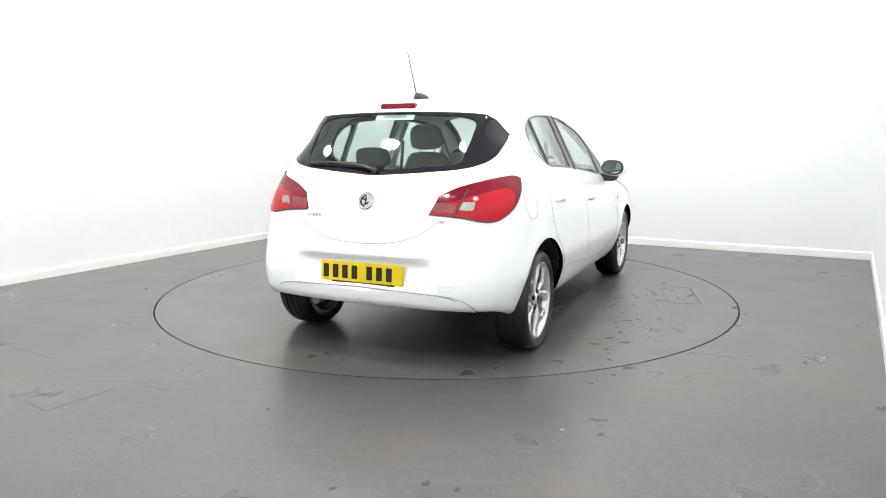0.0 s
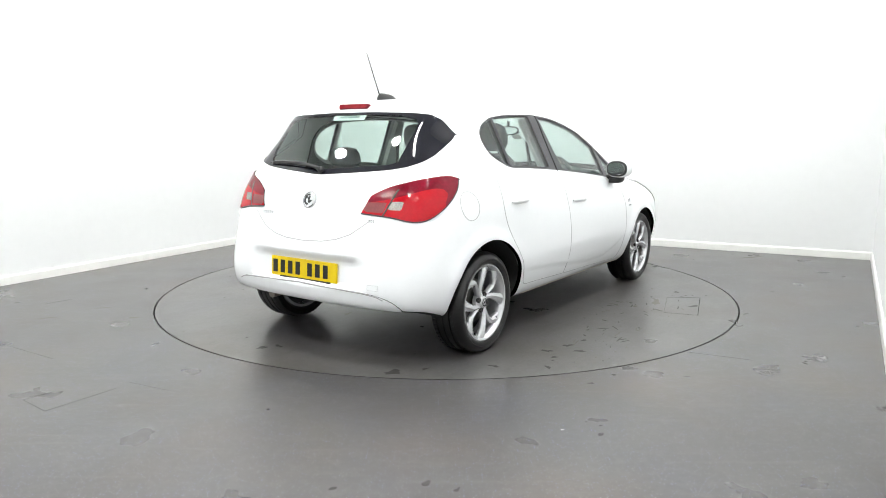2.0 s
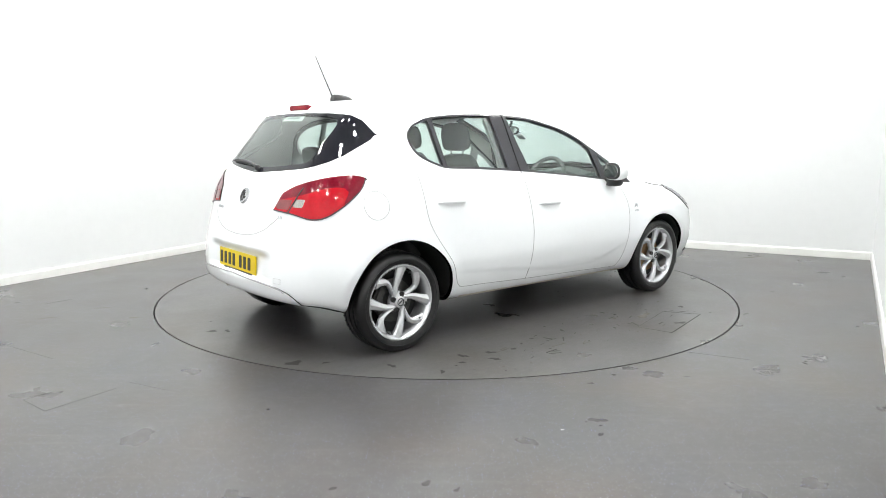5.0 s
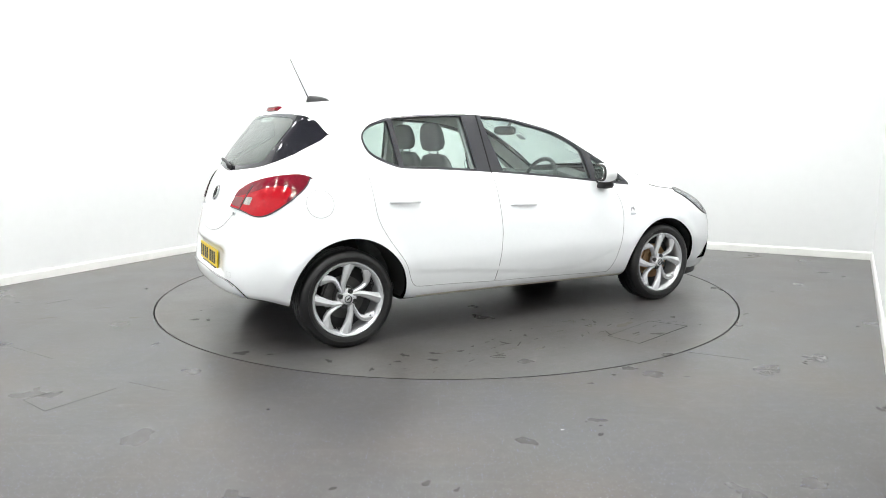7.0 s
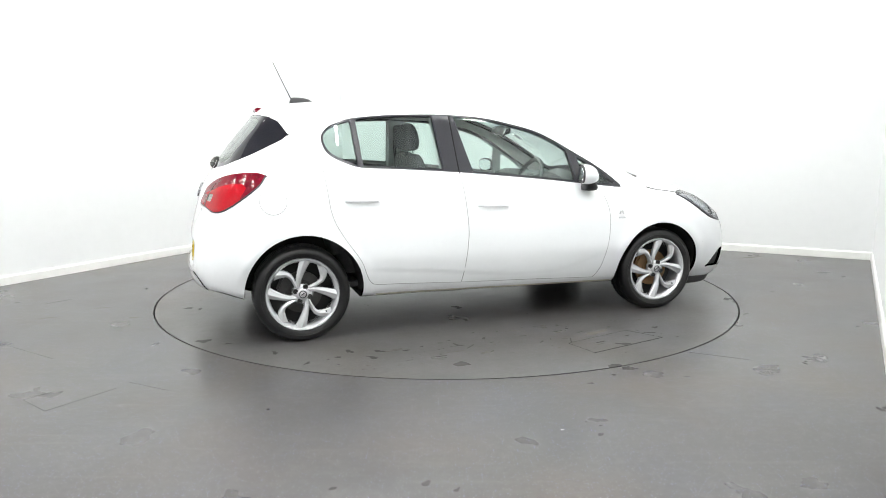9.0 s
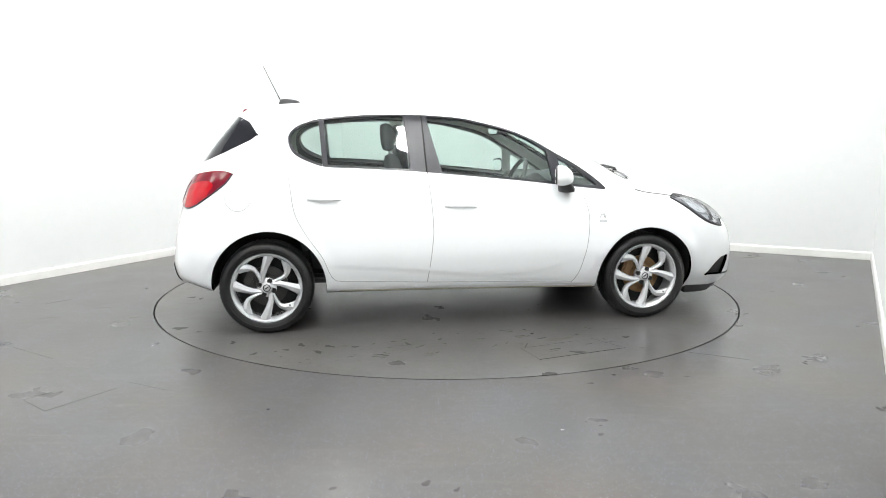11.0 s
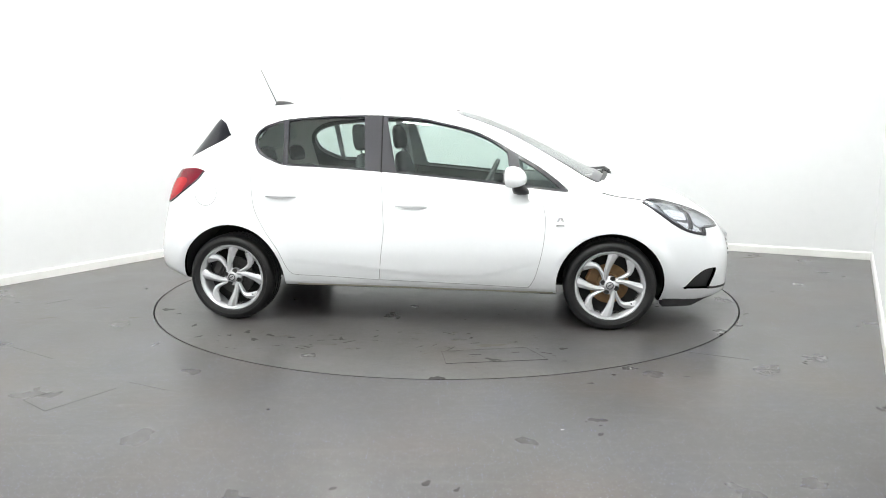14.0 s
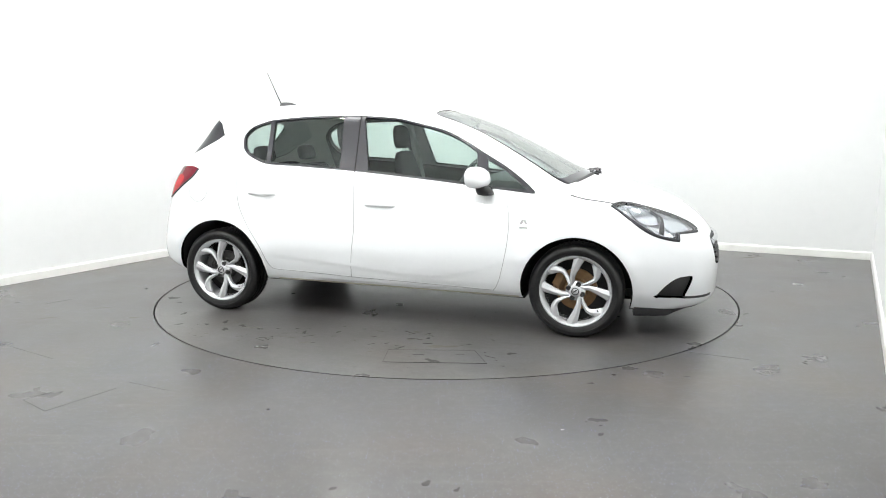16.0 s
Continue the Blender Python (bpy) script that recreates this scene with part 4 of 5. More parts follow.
def tube(bm, path, radii, n=10):
    path = [Vector(p) for p in path]
    loops = []
    for i, p in enumerate(path):
        d = (path[min(i + 1, len(path) - 1)] - path[max(i - 1, 0)]).normalized()
        u = d.orthogonal().normalized() if i == 0 else (u - d * u.dot(d)).normalized()
        v = d.cross(u)
        r = radii[i] if isinstance(radii, (list, tuple)) else radii
        loops.append([bm.verts.new(p + (u * math.cos(2 * math.pi * k / n) + v * math.sin(2 * math.pi * k / n)) * r) for k in range(n)])
    for a, b in zip(loops[:-1], loops[1:]):
        for k in range(n):
            bm.faces.new([a[k], a[(k + 1) % n], b[(k + 1) % n], b[k]])
    bm.faces.new(loops[0][::-1])
    bm.faces.new(loops[-1])


def prism(bm, outline, y0, y1, m=None):
    """A flat outline of (x, z) drawn out from y0 to y1."""
    f = [bm.verts.new((m or Matrix()) @ Vector((x, y0, z))) for x, z in outline]
    b = [bm.verts.new((m or Matrix()) @ Vector((x, y1, z))) for x, z in outline]
    bm.faces.new(f)
    bm.faces.new(b[::-1])
    for i in range(len(f)):
        j = (i + 1) % len(f)
        bm.faces.new([f[j], f[i], b[i], b[j]])


# wheels
def spoke(bm, points, widths, outs, turn, back=0.03):
    """A spoke along polar points (angle, radius), with a broad lit face and a steep flank."""
    rows = []
    ps = [Vector((r * math.cos(radians(a + turn)), 0, r * math.sin(radians(a + turn)))) for a, r in points]
    for i, p in enumerate(ps):
        d = (ps[min(i + 1, len(ps) - 1)] - ps[max(i - 1, 0)]).normalized()
        s = Vector((-d.z, 0, d.x)) * widths[i] / 2
        o = -outs[i]
        rows.append([bm.verts.new(p + s * k + Vector((0, o + dy, 0))) for k, dy in ((1.0, back), (1.0, 0.012), (0.8, 0.0065), (0.15, 0.0), (-0.72, 0.006), (-1.0, 0.015), (-1.0, back))])
    for a, b in zip(rows[:-1], rows[1:]):
        for j in range(7):
            k = (j + 1) % 7
            bm.faces.new([a[j], a[k], b[k], b[j]])
    bm.faces.new(rows[0][::-1])
    bm.faces.new(rows[-1])


def spin(bm, prof, n, closed=False):
    """Turns a profile of (radius, outward) round the wheel's axis; outward is -y."""
    rings = [[bm.verts.new((r * math.cos(2 * math.pi * i / n), -o, r * math.sin(2 * math.pi * i / n))) for r, o in prof] for i in range(n)]
    k = len(prof)
    for i in range(n):
        a, b = rings[i], rings[(i + 1) % n]
        for j in range(k if closed else k - 1):
            bm.faces.new([a[j], a[(j + 1) % k], b[(j + 1) % k], b[j]])


def made(bm):
    bmesh.ops.recalc_face_normals(bm, faces=bm.faces)
    return bm


def wheel(x, y, turn, phase, brake):
    bm = bmesh.new()
    spin(bm, [(0.205, -0.185), (0.196, -0.13), (0.194, -0.05), (0.196, -0.024), (0.203, -0.012), (0.214, 0.0), (0.221, 0.001), (0.224, -0.006), (0.224, -0.185)], 72, True)
    w = part("wheel", made(bm), ALLOY, car, "silver eight-spoke alloy wheel with a black tyre")
    bm = bmesh.new()
    spin(bm, [(0.2215, -0.008), (0.226, 0.002), (0.238, 0.008), (0.25, 0.0085), (0.252, 0.0105), (0.266, 0.0095), (0.28, 0.0), (0.2895, -0.016), (0.2925, -0.034),
              (0.293, -0.05), (0.286, -0.052), (0.286, -0.06), (0.2935, -0.062), (0.294, -0.092), (0.287, -0.094), (0.287, -0.104), (0.294, -0.106), (0.2935, -0.136),
              (0.286, -0.138), (0.286, -0.146), (0.2925, -0.148), (0.29, -0.17), (0.275, -0.19), (0.24, -0.197), (0.2215, -0.18)], 72)
    tread = part("tyre", made(bm), RUBBER, w, "black road tyre")
    bm = bmesh.new()
    for i in range(60):
        a = 360 * i / 60
        for o in (-0.042, -0.158):
            m = Matrix.Rotation(radians(a), 4, "Y") @ Matrix.Translation((0.2905, -o, 0)) @ Matrix.Rotation(radians(18), 4, "X")
            add_box(bm, (0, 0, 0), (0.007, 0.022, 0.009), m)
    tagged(part("tread_block", bm, RUBBER, tread), kind="stuff")
    bm = bmesh.new()
    for k in range(4):
        b = 90 * k + phase
        spoke(bm, [(128, 0.04), (103.5, 0.09), (94, 0.13), (87, 0.18), (84, 0.213)], [0.03, 0.034, 0.043, 0.057, 0.072], [-0.02, -0.014, -0.008, -0.006, -0.006], b)
        spoke(bm, [(136, 0.04), (125, 0.075), (122, 0.112), (122.5, 0.138), (127, 0.16), (135, 0.182), (140, 0.209)], [0.024, 0.022, 0.025, 0.031, 0.038, 0.05, 0.085],
              [-0.024, -0.019, -0.015, -0.013, -0.011, -0.01, -0.009], b)
    part("spokes", made(bm), ALLOY, w, sharp=14)
    bm = bmesh.new()
    spin(bm, [(0.002, -0.06), (0.062, -0.055), (0.06, -0.03), (0.036, -0.02), (0.034, -0.014), (0.03, -0.011), (0.002, -0.009)], 36)
    hub = part("hub_cap", made(bm), ALLOY, w, "silver hub with a centre cap")
    bm = bmesh.new()
    spin(bm, [(0.022, -0.0095), (0.024, -0.0065), (0.019, -0.006), (0.018, -0.0095)], 30, True)
    add_box(bm, (0, 0.0075, 0.002), (0.026, 0.004, 0.007), Matrix.Rotation(radians(-35), 4, "Y"), 0.001)
    part("badge_ring", made(bm), HOUSING, hub, "dark grey emblem ring")
    for k in range(4):
        a = radians(90 * k + phase + 67)
        bm = bmesh.new()
        spin(bm, [(0.016, -0.03), (0.016, -0.0165), (0.0135, -0.0145), (0.009, -0.016), (0.009, -0.02), (0.001, -0.02)], 14)
        bolt = part("wheel_bolt", made(bm), PLASTIC, hub)
        bolt.location = (0.046 * math.cos(a), 0, 0.046 * math.sin(a))
    bm = bmesh.new()
    spin(bm, [(0.002, -0.075), (0.07, -0.075), (0.075, -0.082), (0.128, -0.082), (0.128, -0.1), (0.002, -0.1)], 48)
    part("brake_disc", made(bm), brake, w, "worn brown brake disc" if brake is RUST else "dark grey brake drum")
    bm = bmesh.new()
    spin(bm, [(0.002, -0.125), (0.197, -0.125), (0.197, -0.14), (0.002, -0.14)], 48)
    part("back_plate", made(bm), UNDER, w)
    bm = bmesh.new()
    add_box(bm, (-0.105, 0.08, 0.06), (0.06, 0.06, 0.11), Matrix.Rotation(radians(25), 4, "Y"), 0.012)
    part("brake_caliper", bm, brake, w)
    bm = bmesh.new()
    va = radians(-40)
    tube(bm, [(0.19 * math.cos(va), 0.03, 0.19 * math.sin(va)), (0.18 * math.cos(va), 0.012, 0.18 * math.sin(va))], 0.0065, 8)
    part("tyre_valve", made(bm), PLASTIC, w)
    w.matrix_basis = pose(x, y, HUB_Z, 0, 0, turn)


for x, ph, br in ((-AXLE, 0, DRUM), (AXLE, 0, RUST)):
    for sg in (-1, 1):
        wheel(x, sg * 0.826, 0 if sg < 0 else 180, ph, br)
        cx, cz, r = (x + 0.016, 0.3, 0.358) if x < 0 else (x, 0.29, 0.343)
        bm = bmesh.new()
        arc = [(cx + r * math.cos(radians(a)), cz + r * math.sin(radians(a))) for a in range(-4, 185, 6)]
        edge_y = np.clip(np.abs(on_side([(px, max(pz, SILL(px) + 0.035)) for px, pz in arc], sg)[:, 1]), 0.68, 0.86) - 0.014
        rows = [[bm.verts.new((px, sg * (yy or ey), pz)) for (px, pz), ey in zip(arc, edge_y)] for yy in (0, 0.66, 0.5)]
        for a, b in zip(rows[:-1], rows[1:]):
            for i in range(len(arc) - 1):
                bm.faces.new([a[i], a[i + 1], b[i + 1], b[i]])
        bm.faces.new(rows[-1])
        part("wheel_arch_liner", made(bm), UNDER, car, "black wheel arch liner")

# door handles: a bowed white pull; the cup's shade is a flat greyer patch
for x0, z0, sl in ((-0.884, 0.848, -0.02), (-0.02, 0.79, -0.03)):
    for sg in (-1, 1):
        line = on_side([(x0 + u, z0 + u * sl) for u in np.linspace(-0.105, 0.105, 13)], sg)
        nn = unit_normal(line)
        bm = bmesh.new()
        for i in range(13):
            u = i / 6 - 1
            line[i] += nn[i] * (0.017 - 0.016 * u ** 4)
        loops = []
        for i in range(13):
            u = i / 6 - 1
            hgt = 0.0135 * (1 - 0.6 * u ** 4)
            loops.append([bm.verts.new(Vector(line[i]) + Vector((0, sg * 0.008 * math.cos(a), hgt * math.sin(a)))) for a in np.linspace(0, 2 * math.pi, 10, endpoint=False)])
        for a, b in zip(loops[:-1], loops[1:]):
            for k in range(10):
                bm.faces.new([a[k], a[(k + 1) % 10], b[(k + 1) % 10], b[k]])
        bm.faces.new(loops[0])
        bm.faces.new(loops[-1])
        h = part("door_handle", made(bm), PAINT, car, "white pull handle")
        cup = on_side(np.array([(x0 + 0.062 * math.cos(a), z0 - 0.002 + 0.02 * math.sin(a)) for a in np.linspace(0, 2 * math.pi, 24, endpoint=False)]), sg)
        bm = bmesh.new()
        cn = unit_normal(cup)
        bm.faces.new([bm.verts.new(p + q * 0.002) for p, q in zip(cup, cn)])
        bmesh.ops.extrude_face_region(bm, geom=bm.faces[:])
        part("handle_recess", made(bm), CUP_SHADE, h, "flat patch behind the handle, greyed for the shade of its recess")

# door mirrors
for sg in (-1, 1):
    m = Matrix.Translation((0.612, sg * 0.852, 0.982)) @ Matrix.Rotation(radians(90), 4, "Y") @ Matrix.Rotation(radians(-17 * sg), 4, "X")
    bm = bmesh.new()
    loft(bm, [(0, 0, -0.004, 0.055, 0.088), (0, 0, 0.0, 0.064, 0.1), (0, 0, 0.025, 0.067, 0.105), (0.003, 0, 0.055, 0.061, 0.098), (0.008, 0, 0.08, 0.048, 0.082), (0.014, 0, 0.097, 0.03, 0.055), (0.017, 0, 0.104, 0.008, 0.018)], m, 32, 2.5)
    mir = part("door_mirror", made(bm), PAINT, car, "white door mirror with a black foot")
    bm = bmesh.new()
    loft(bm, [(0, 0, -0.012, 0.05, 0.084), (0, 0, -0.008, 0.058, 0.093), (0, 0, 0.002, 0.062, 0.098)], m, 32, 2.5)
    part("mirror_rim", made(bm), PLASTIC, mir)
    bm = bmesh.new()
    loft(bm, [(0, 0, -0.0155, 0.046, 0.079), (0, 0, -0.010, 0.048, 0.081)], m, 32, 2.5)
    part("mirror_glass", made(bm), MIRROR, mir, "reflective mirror glass")
    bm = bmesh.new()
    loft(bm, [(0.69, sg * 0.8, 0.868, 0.03, 0.035), (0.688, sg * 0.812, 0.874, 0.05, 0.052), (0.682, sg * 0.826, 0.895, 0.052, 0.058), (0.67, sg * 0.838, 0.925, 0.042, 0.052), (0.665, sg * 0.84, 0.94, 0.03, 0.045)], None, 20, 2.5)
    add_box(bm, (0.69, sg * 0.765, 0.912), (0.06, 0.07, 0.03), None, 0.008)
    part("mirror_foot", made(bm), PLASTIC, mir)

# aerial
bm = bmesh.new()
loft(bm, [(-1.12, 0, 1.455, 0.08, 0.034), (-1.12, 0, 1.473, 0.078, 0.032), (-1.128, 0, 1.486, 0.064, 0.024), (-1.142, 0, 1.495, 0.045, 0.015), (-1.155, 0, 1.499, 0.02, 0.006)], None, 24, 2.4)
aer = part("aerial", made(bm), PLASTIC, car, "black roof aerial with a thin whip")
bm = bmesh.new()
tube(bm, [(-1.182, 0, 1.478), (-1.24, 0, 1.6), (-1.3, 0, 1.73)], [0.0042, 0.0032, 0.0022], 8)
part("whip", made(bm), HOUSING, aer)

# high brake lamp in the roof's rear lip
bm = bmesh.new()
add_box(bm, (-1.414, 0, 1.406), (0.04, 0.228, 0.033), Matrix.Rotation(radians(8), 4, "Y"), 0.005)
hbl = part("high_brake_lamp", bm, DARK_RED, car, "red high-level brake lamp")
bm = bmesh.new()
add_box(bm, (-1.4185, 0, 1.406), (0.04, 0.2, 0.018), Matrix.Rotation(radians(8), 4, "Y"), 0.003)
part("lamp_lens", bm, DARK_LAMP, hbl)

# rear wiper
bm = bmesh.new()
arm = on_rear([(0.0, 1.045), (0.08, 1.06), (0.2, 1.072), (0.33, 1.078), (0.43, 1.078)])
an = unit_normal(arm)
tube(bm, [arm[i] + an[i] * d for i, d in enumerate((0.018, 0.022, 0.02, 0.017, 0.013))], [0.012, 0.01, 0.0085, 0.0065, 0.005], 10)
loft(bm, [(0, 0, 0, 0.02, 0.02), (0, 0, 0.016, 0.018, 0.018), (0, 0, 0.024, 0.01, 0.01)], Matrix.Translation(arm[0]) @ Vector(an[0]).to_track_quat("Z", "Y").to_matrix().to_4x4(), 20, 2)
wip = part("rear_wiper", made(bm), PLASTIC, car, "black rear wiper")
blade = on_rear([(u, 1.06 + 0.03 * (u + 0.02)) for u in np.linspace(0.08, 0.47, 9)])
bn = unit_normal(blade)
bm = bmesh.new()
tube(bm, [p + q * 0.008 for p, q in zip(blade, bn)], 0.006, 6)
part("wiper_blade", made(bm), PLASTIC, wip)

# front wipers at the foot of the windscreen
for y0, y1 in ((-0.1, 0.4), (0.12, 0.6)):
    q = [(1.262 - 0.09 * (u / 0.55) ** 2, u) for u in np.linspace(y0, y1, 8)]
    p = on_top(q)
    bm = bmesh.new()
    tube(bm, [a + np.array((0, 0, 0.01)) for a in p], 0.006, 8)
    q = on_top([(1.3, y0)])[0]
    loft(bm, [(q[0], y0, q[2] - 0.02, 0.018, 0.018), (q[0], y0, q[2] + 0.012, 0.016, 0.016), (q[0], y0, q[2] + 0.016, 0.006, 0.006)], None, 16, 2)
    tube(bm, [(q[0], y0, q[2] + 0.018), (q[0] - 0.01, y0 + 0.2, on_top([(q[0] - 0.01, y0 + 0.2)])[0][2] + 0.03), p[-3] + np.array((0, 0, 0.016))], [0.01, 0.008, 0.005], 8)
    part("front_wiper", made(bm), PLASTIC, car, "black windscreen wiper")
bm = bmesh.new()
p = on_top([(1.278 - 0.22 * u * u, u) for u in np.linspace(-0.56, 0.56, 21)])
rows = []
for a in p:
    rows.append([bm.verts.new(a + np.array(d)) for d in ((-0.025, 0, 0.002), (0.0, 0, 0.003), (0.012, 0, 0.0), (0.012, 0, -0.02))])
for a, b in zip(rows[:-1], rows[1:]):
    for j in range(3):
        bm.faces.new([a[j], a[j + 1], b[j + 1], b[j]])
part("scuttle_panel", made(bm), PLASTIC, car, "black scuttle panel")

# rear emblem, plate and lettering bars
rear_face = Matrix.Translation((-1.806, 0, 0.884)) @ Matrix.Rotation(radians(180), 4, "Z") @ Matrix.Rotation(radians(-22), 4, "Y")
bm = bmesh.new()
loft(bm, [(0, 0, 0, 0.05, 0.05), (0, 0, 0.008, 0.05, 0.05), (0, 0, 0.012, 0.046, 0.046), (0, 0, 0.012, 0.041, 0.041), (0, 0, 0.009, 0.04, 0.04)], rear_face @ Matrix.Rotation(radians(90), 4, "Y"), 36, 2)
em = part("rear_emblem", made(bm), DARK_CHROME, car, "round chrome emblem")
bm = bmesh.new()
for a, u, v, l in ((0, 0.0, 0.0, 0.044), (50, -0.013, 0.01, 0.022), (-40, 0.012, -0.012, 0.022)):
    add_box(bm, (0, 0, 0), (0.004, 0.008, l), rear_face @ Matrix.Translation((0.011, u, v)) @ Matrix.Rotation(radians(a), 4, "X"), 0.002)
for i in range(9):
    a = radians(100 + 19 * i)
    add_box(bm, (0, 0, 0), (0.004, 0.012, 0.006 + 0.0006 * i), rear_face @ Matrix.Translation((0.011, 0.029 * math.cos(a), 0.029 * math.sin(a))) @ Matrix.Rotation(a + 1.57, 4, "X"), 0.001)
part("emblem_shape", bm, INK, em, "plain dark shape")

plate_m = Matrix.Translation((-1.8745, 0, 0.498)) @ Matrix.Rotation(radians(3), 4, "Y")
bm = bmesh.new()
add_box(bm, (0, 0, 0), (0.008, 0.52, 0.111), plate_m, 0.003)
plate = part("number_plate", bm, YELLOW, car, "yellow plate with plain black bars")
pos = 0.225
for i in range(7):
    bm = bmesh.new()
    add_box(bm, (0, 0, 0), (0.003, 0.036, 0.074), plate_m @ Matrix.Translation((-0.005, pos, 0.0)), 0.001)
    part("bar", bm, INK, plate)
    pos -= 0.061 if i != 3 else 0.094
bm = bmesh.new()
add_box(bm, (0, 0, 0), (0.008, 0.4, 0.022), plate_m @ Matrix.Translation((-0.002, -0.01, -0.064)), 0.003)
strip = part("plate_strip", bm, INK, plate, "black strip with pale print")
bm = bmesh.new()
add_box(bm, (0, 0, 0), (0.002, 0.23, 0.006), plate_m @ Matrix.Translation((-0.007, 0.0, -0.064)))
part("print_bar", bm, GREY_INK, strip)
for u0, u1, z, n in ((0.385, 0.285, 0.797, 5), (-0.43, -0.47, 0.79, 3)):
    for k in range(n):
        u = u0 + (u1 - u0) * (k + 0.5) / n
        p = on_rear([(u, z)])[0]
        bm = bmesh.new()
        add_box(bm, p, (0.006, abs(u1 - u0) / n * 0.7, 0.019), None, 0.001)
        part("lettering_bar", bm, CHROME, car)
for sg in (-1,):
    seam(on_rear(dense([(sg * 0.47, 0.46), (sg * 0.53, 0.46), (sg * 0.53, 0.432), (sg * 0.47, 0.432)], 0.01, True)), 0.002, FAINT, name="tow_cover_edge")

# side emblems on the front wings
for sg in (-1, 1):
    for (x, z, w, h, a) in ((0.922, 0.712, 0.012, 0.034, 25), (0.945, 0.712, 0.012, 0.034, -25), (0.934, 0.678, 0.05, 0.01, 0)):
        p = on_side([(x, z)], sg)[0]
        bm = bmesh.new()
        add_box(bm, p, (w, 0.006, h), Matrix.Rotation(radians(a), 4, "Y"), 0.001)
        part("wing_emblem", bm, CHROME, car)

# front: grille bars, emblem, lower lip
bm = bmesh.new()
g = on_front([(u, 0.575) for u in np.linspace(-0.37, 0.37, 21)])
tube(bm, [a + np.array((0.004, 0, 0)) for a in g], 0.018, 10)
part("grille_bar", made(bm), CHROME, car, "chrome grille bar")
for z in (0.535, 0.505, 0.475, 0.445):
    bm = bmesh.new()
    tube(bm, on_front([(u, z) for u in np.linspace(-0.36, 0.36, 17)]), 0.006, 6)
    part("grille_slat", made(bm), PLASTIC, car)
bm = bmesh.new()
edge = np.concatenate([on_side([(x, 0.26) for x in np.linspace(1.61, 1.86, 8)], -1), on_front([(y, 0.26) for y in np.linspace(-0.62, 0.62, 25)]), on_side([(x, 0.26) for x in np.linspace(1.86, 1.61, 8)], 1)])
way = unit_normal(edge) * np.array((1, 1, 0))
rows = [[bm.verts.new((p[0] - w[0] * d, p[1] - w[1] * d, z)) for d, z in ((0.066, 0.2), (0.066, 0.18), (0.068, low + 0.008), (0.078, low), (0.15, low + 0.01), (0.15, 0.2))] for p, w, low in zip(edge, way, 0.14 + 0.06 * smooth(1.82, 1.98, edge[:, 0]))]
for a, b in zip(rows[:-1], rows[1:]):
    for j in range(6):
        bm.faces.new([a[j], a[(j + 1) % 6], b[(j + 1) % 6], b[j]])
bm.faces.new(rows[0])
bm.faces.new(rows[-1])
part("front_lip", made(bm), PLASTIC, car, "black plastic lip under the front bumper")

# exhaust
bm = bmesh.new()
tube(bm, [(-1.5, 0.36, 0.3), (-1.68, 0.36, 0.3), (-1.8, 0.36, 0.297)], 0.026, 16)
part("exhaust", made(bm), STEEL, car, "short steel exhaust pipe")

# ---- inside the car ----
def front_seat(x, y):
    bm = bmesh.new()
    loft(bm, [(x + 0.22, y, 0.42, 0.24, 0.24), (x + 0.22, y, 0.52, 0.27, 0.26), (x + 0.22, y, 0.58, 0.25, 0.24)], None, 24, 3)
    lean = Matrix.Translation((x + 0.02, y, 0.5)) @ Matrix.Rotation(radians(-10), 4, "Y")
    loft(bm, [(0, 0, 0.0, 0.06, 0.23), (0, 0, 0.1, 0.075, 0.25), (0.005, 0, 0.35, 0.07, 0.24), (0, 0, 0.5, 0.06, 0.2), (0, 0, 0.58, 0.05, 0.165), (0, 0, 0.615, 0.035, 0.13), (0, 0, 0.625, 0.01, 0.06)], lean, 28, 2.8)
    s = part("front_seat", made(bm), CLOTH, car, "charcoal cloth front seat")
    bm = bmesh.new()
    loft(bm, [(0, 0, 0.648, 0.025, 0.08), (0, 0, 0.66, 0.042, 0.115), (0.003, 0, 0.695, 0.052, 0.13), (0.005, 0, 0.755, 0.05, 0.132), (0.004, 0, 0.803, 0.042, 0.116), (0.0, 0, 0.826, 0.028, 0.085), (0, 0, 0.834, 0.008, 0.04)], lean, 28, 2.5)
    part("headrest", made(bm), CLOTH, s)
    for d in (-0.06, 0.06):
        bm = bmesh.new()
        tube(bm, [lean @ Vector((0, d, 0.6)), lean @ Vector((0, d, 0.7))], 0.006, 8)
        part("headrest_post", made(bm), CHROME, s)


front_seat(-0.345, -0.355)
front_seat(-0.2, 0.365)
bm = bmesh.new()
lean = Matrix.Translation((-0.98, 0, 0.5)) @ Matrix.Rotation(radians(-16), 4, "Y")
loft(bm, [(0, 0, 0, 0.07, 0.62), (0, 0, 0.2, 0.08, 0.64), (0, 0, 0.45, 0.07, 0.62), (0, 0, 0.51, 0.05, 0.6), (0, 0, 0.53, 0.02, 0.56)], lean, 40, 5)
loft(bm, [(-0.75, 0, 0.36, 0.25, 0.6), (-0.75, 0, 0.5, 0.27, 0.62), (-0.75, 0, 0.54, 0.22, 0.58)], None, 32, 5)
bench = part("rear_bench", made(bm), CLOTH, car, "charcoal cloth rear bench")
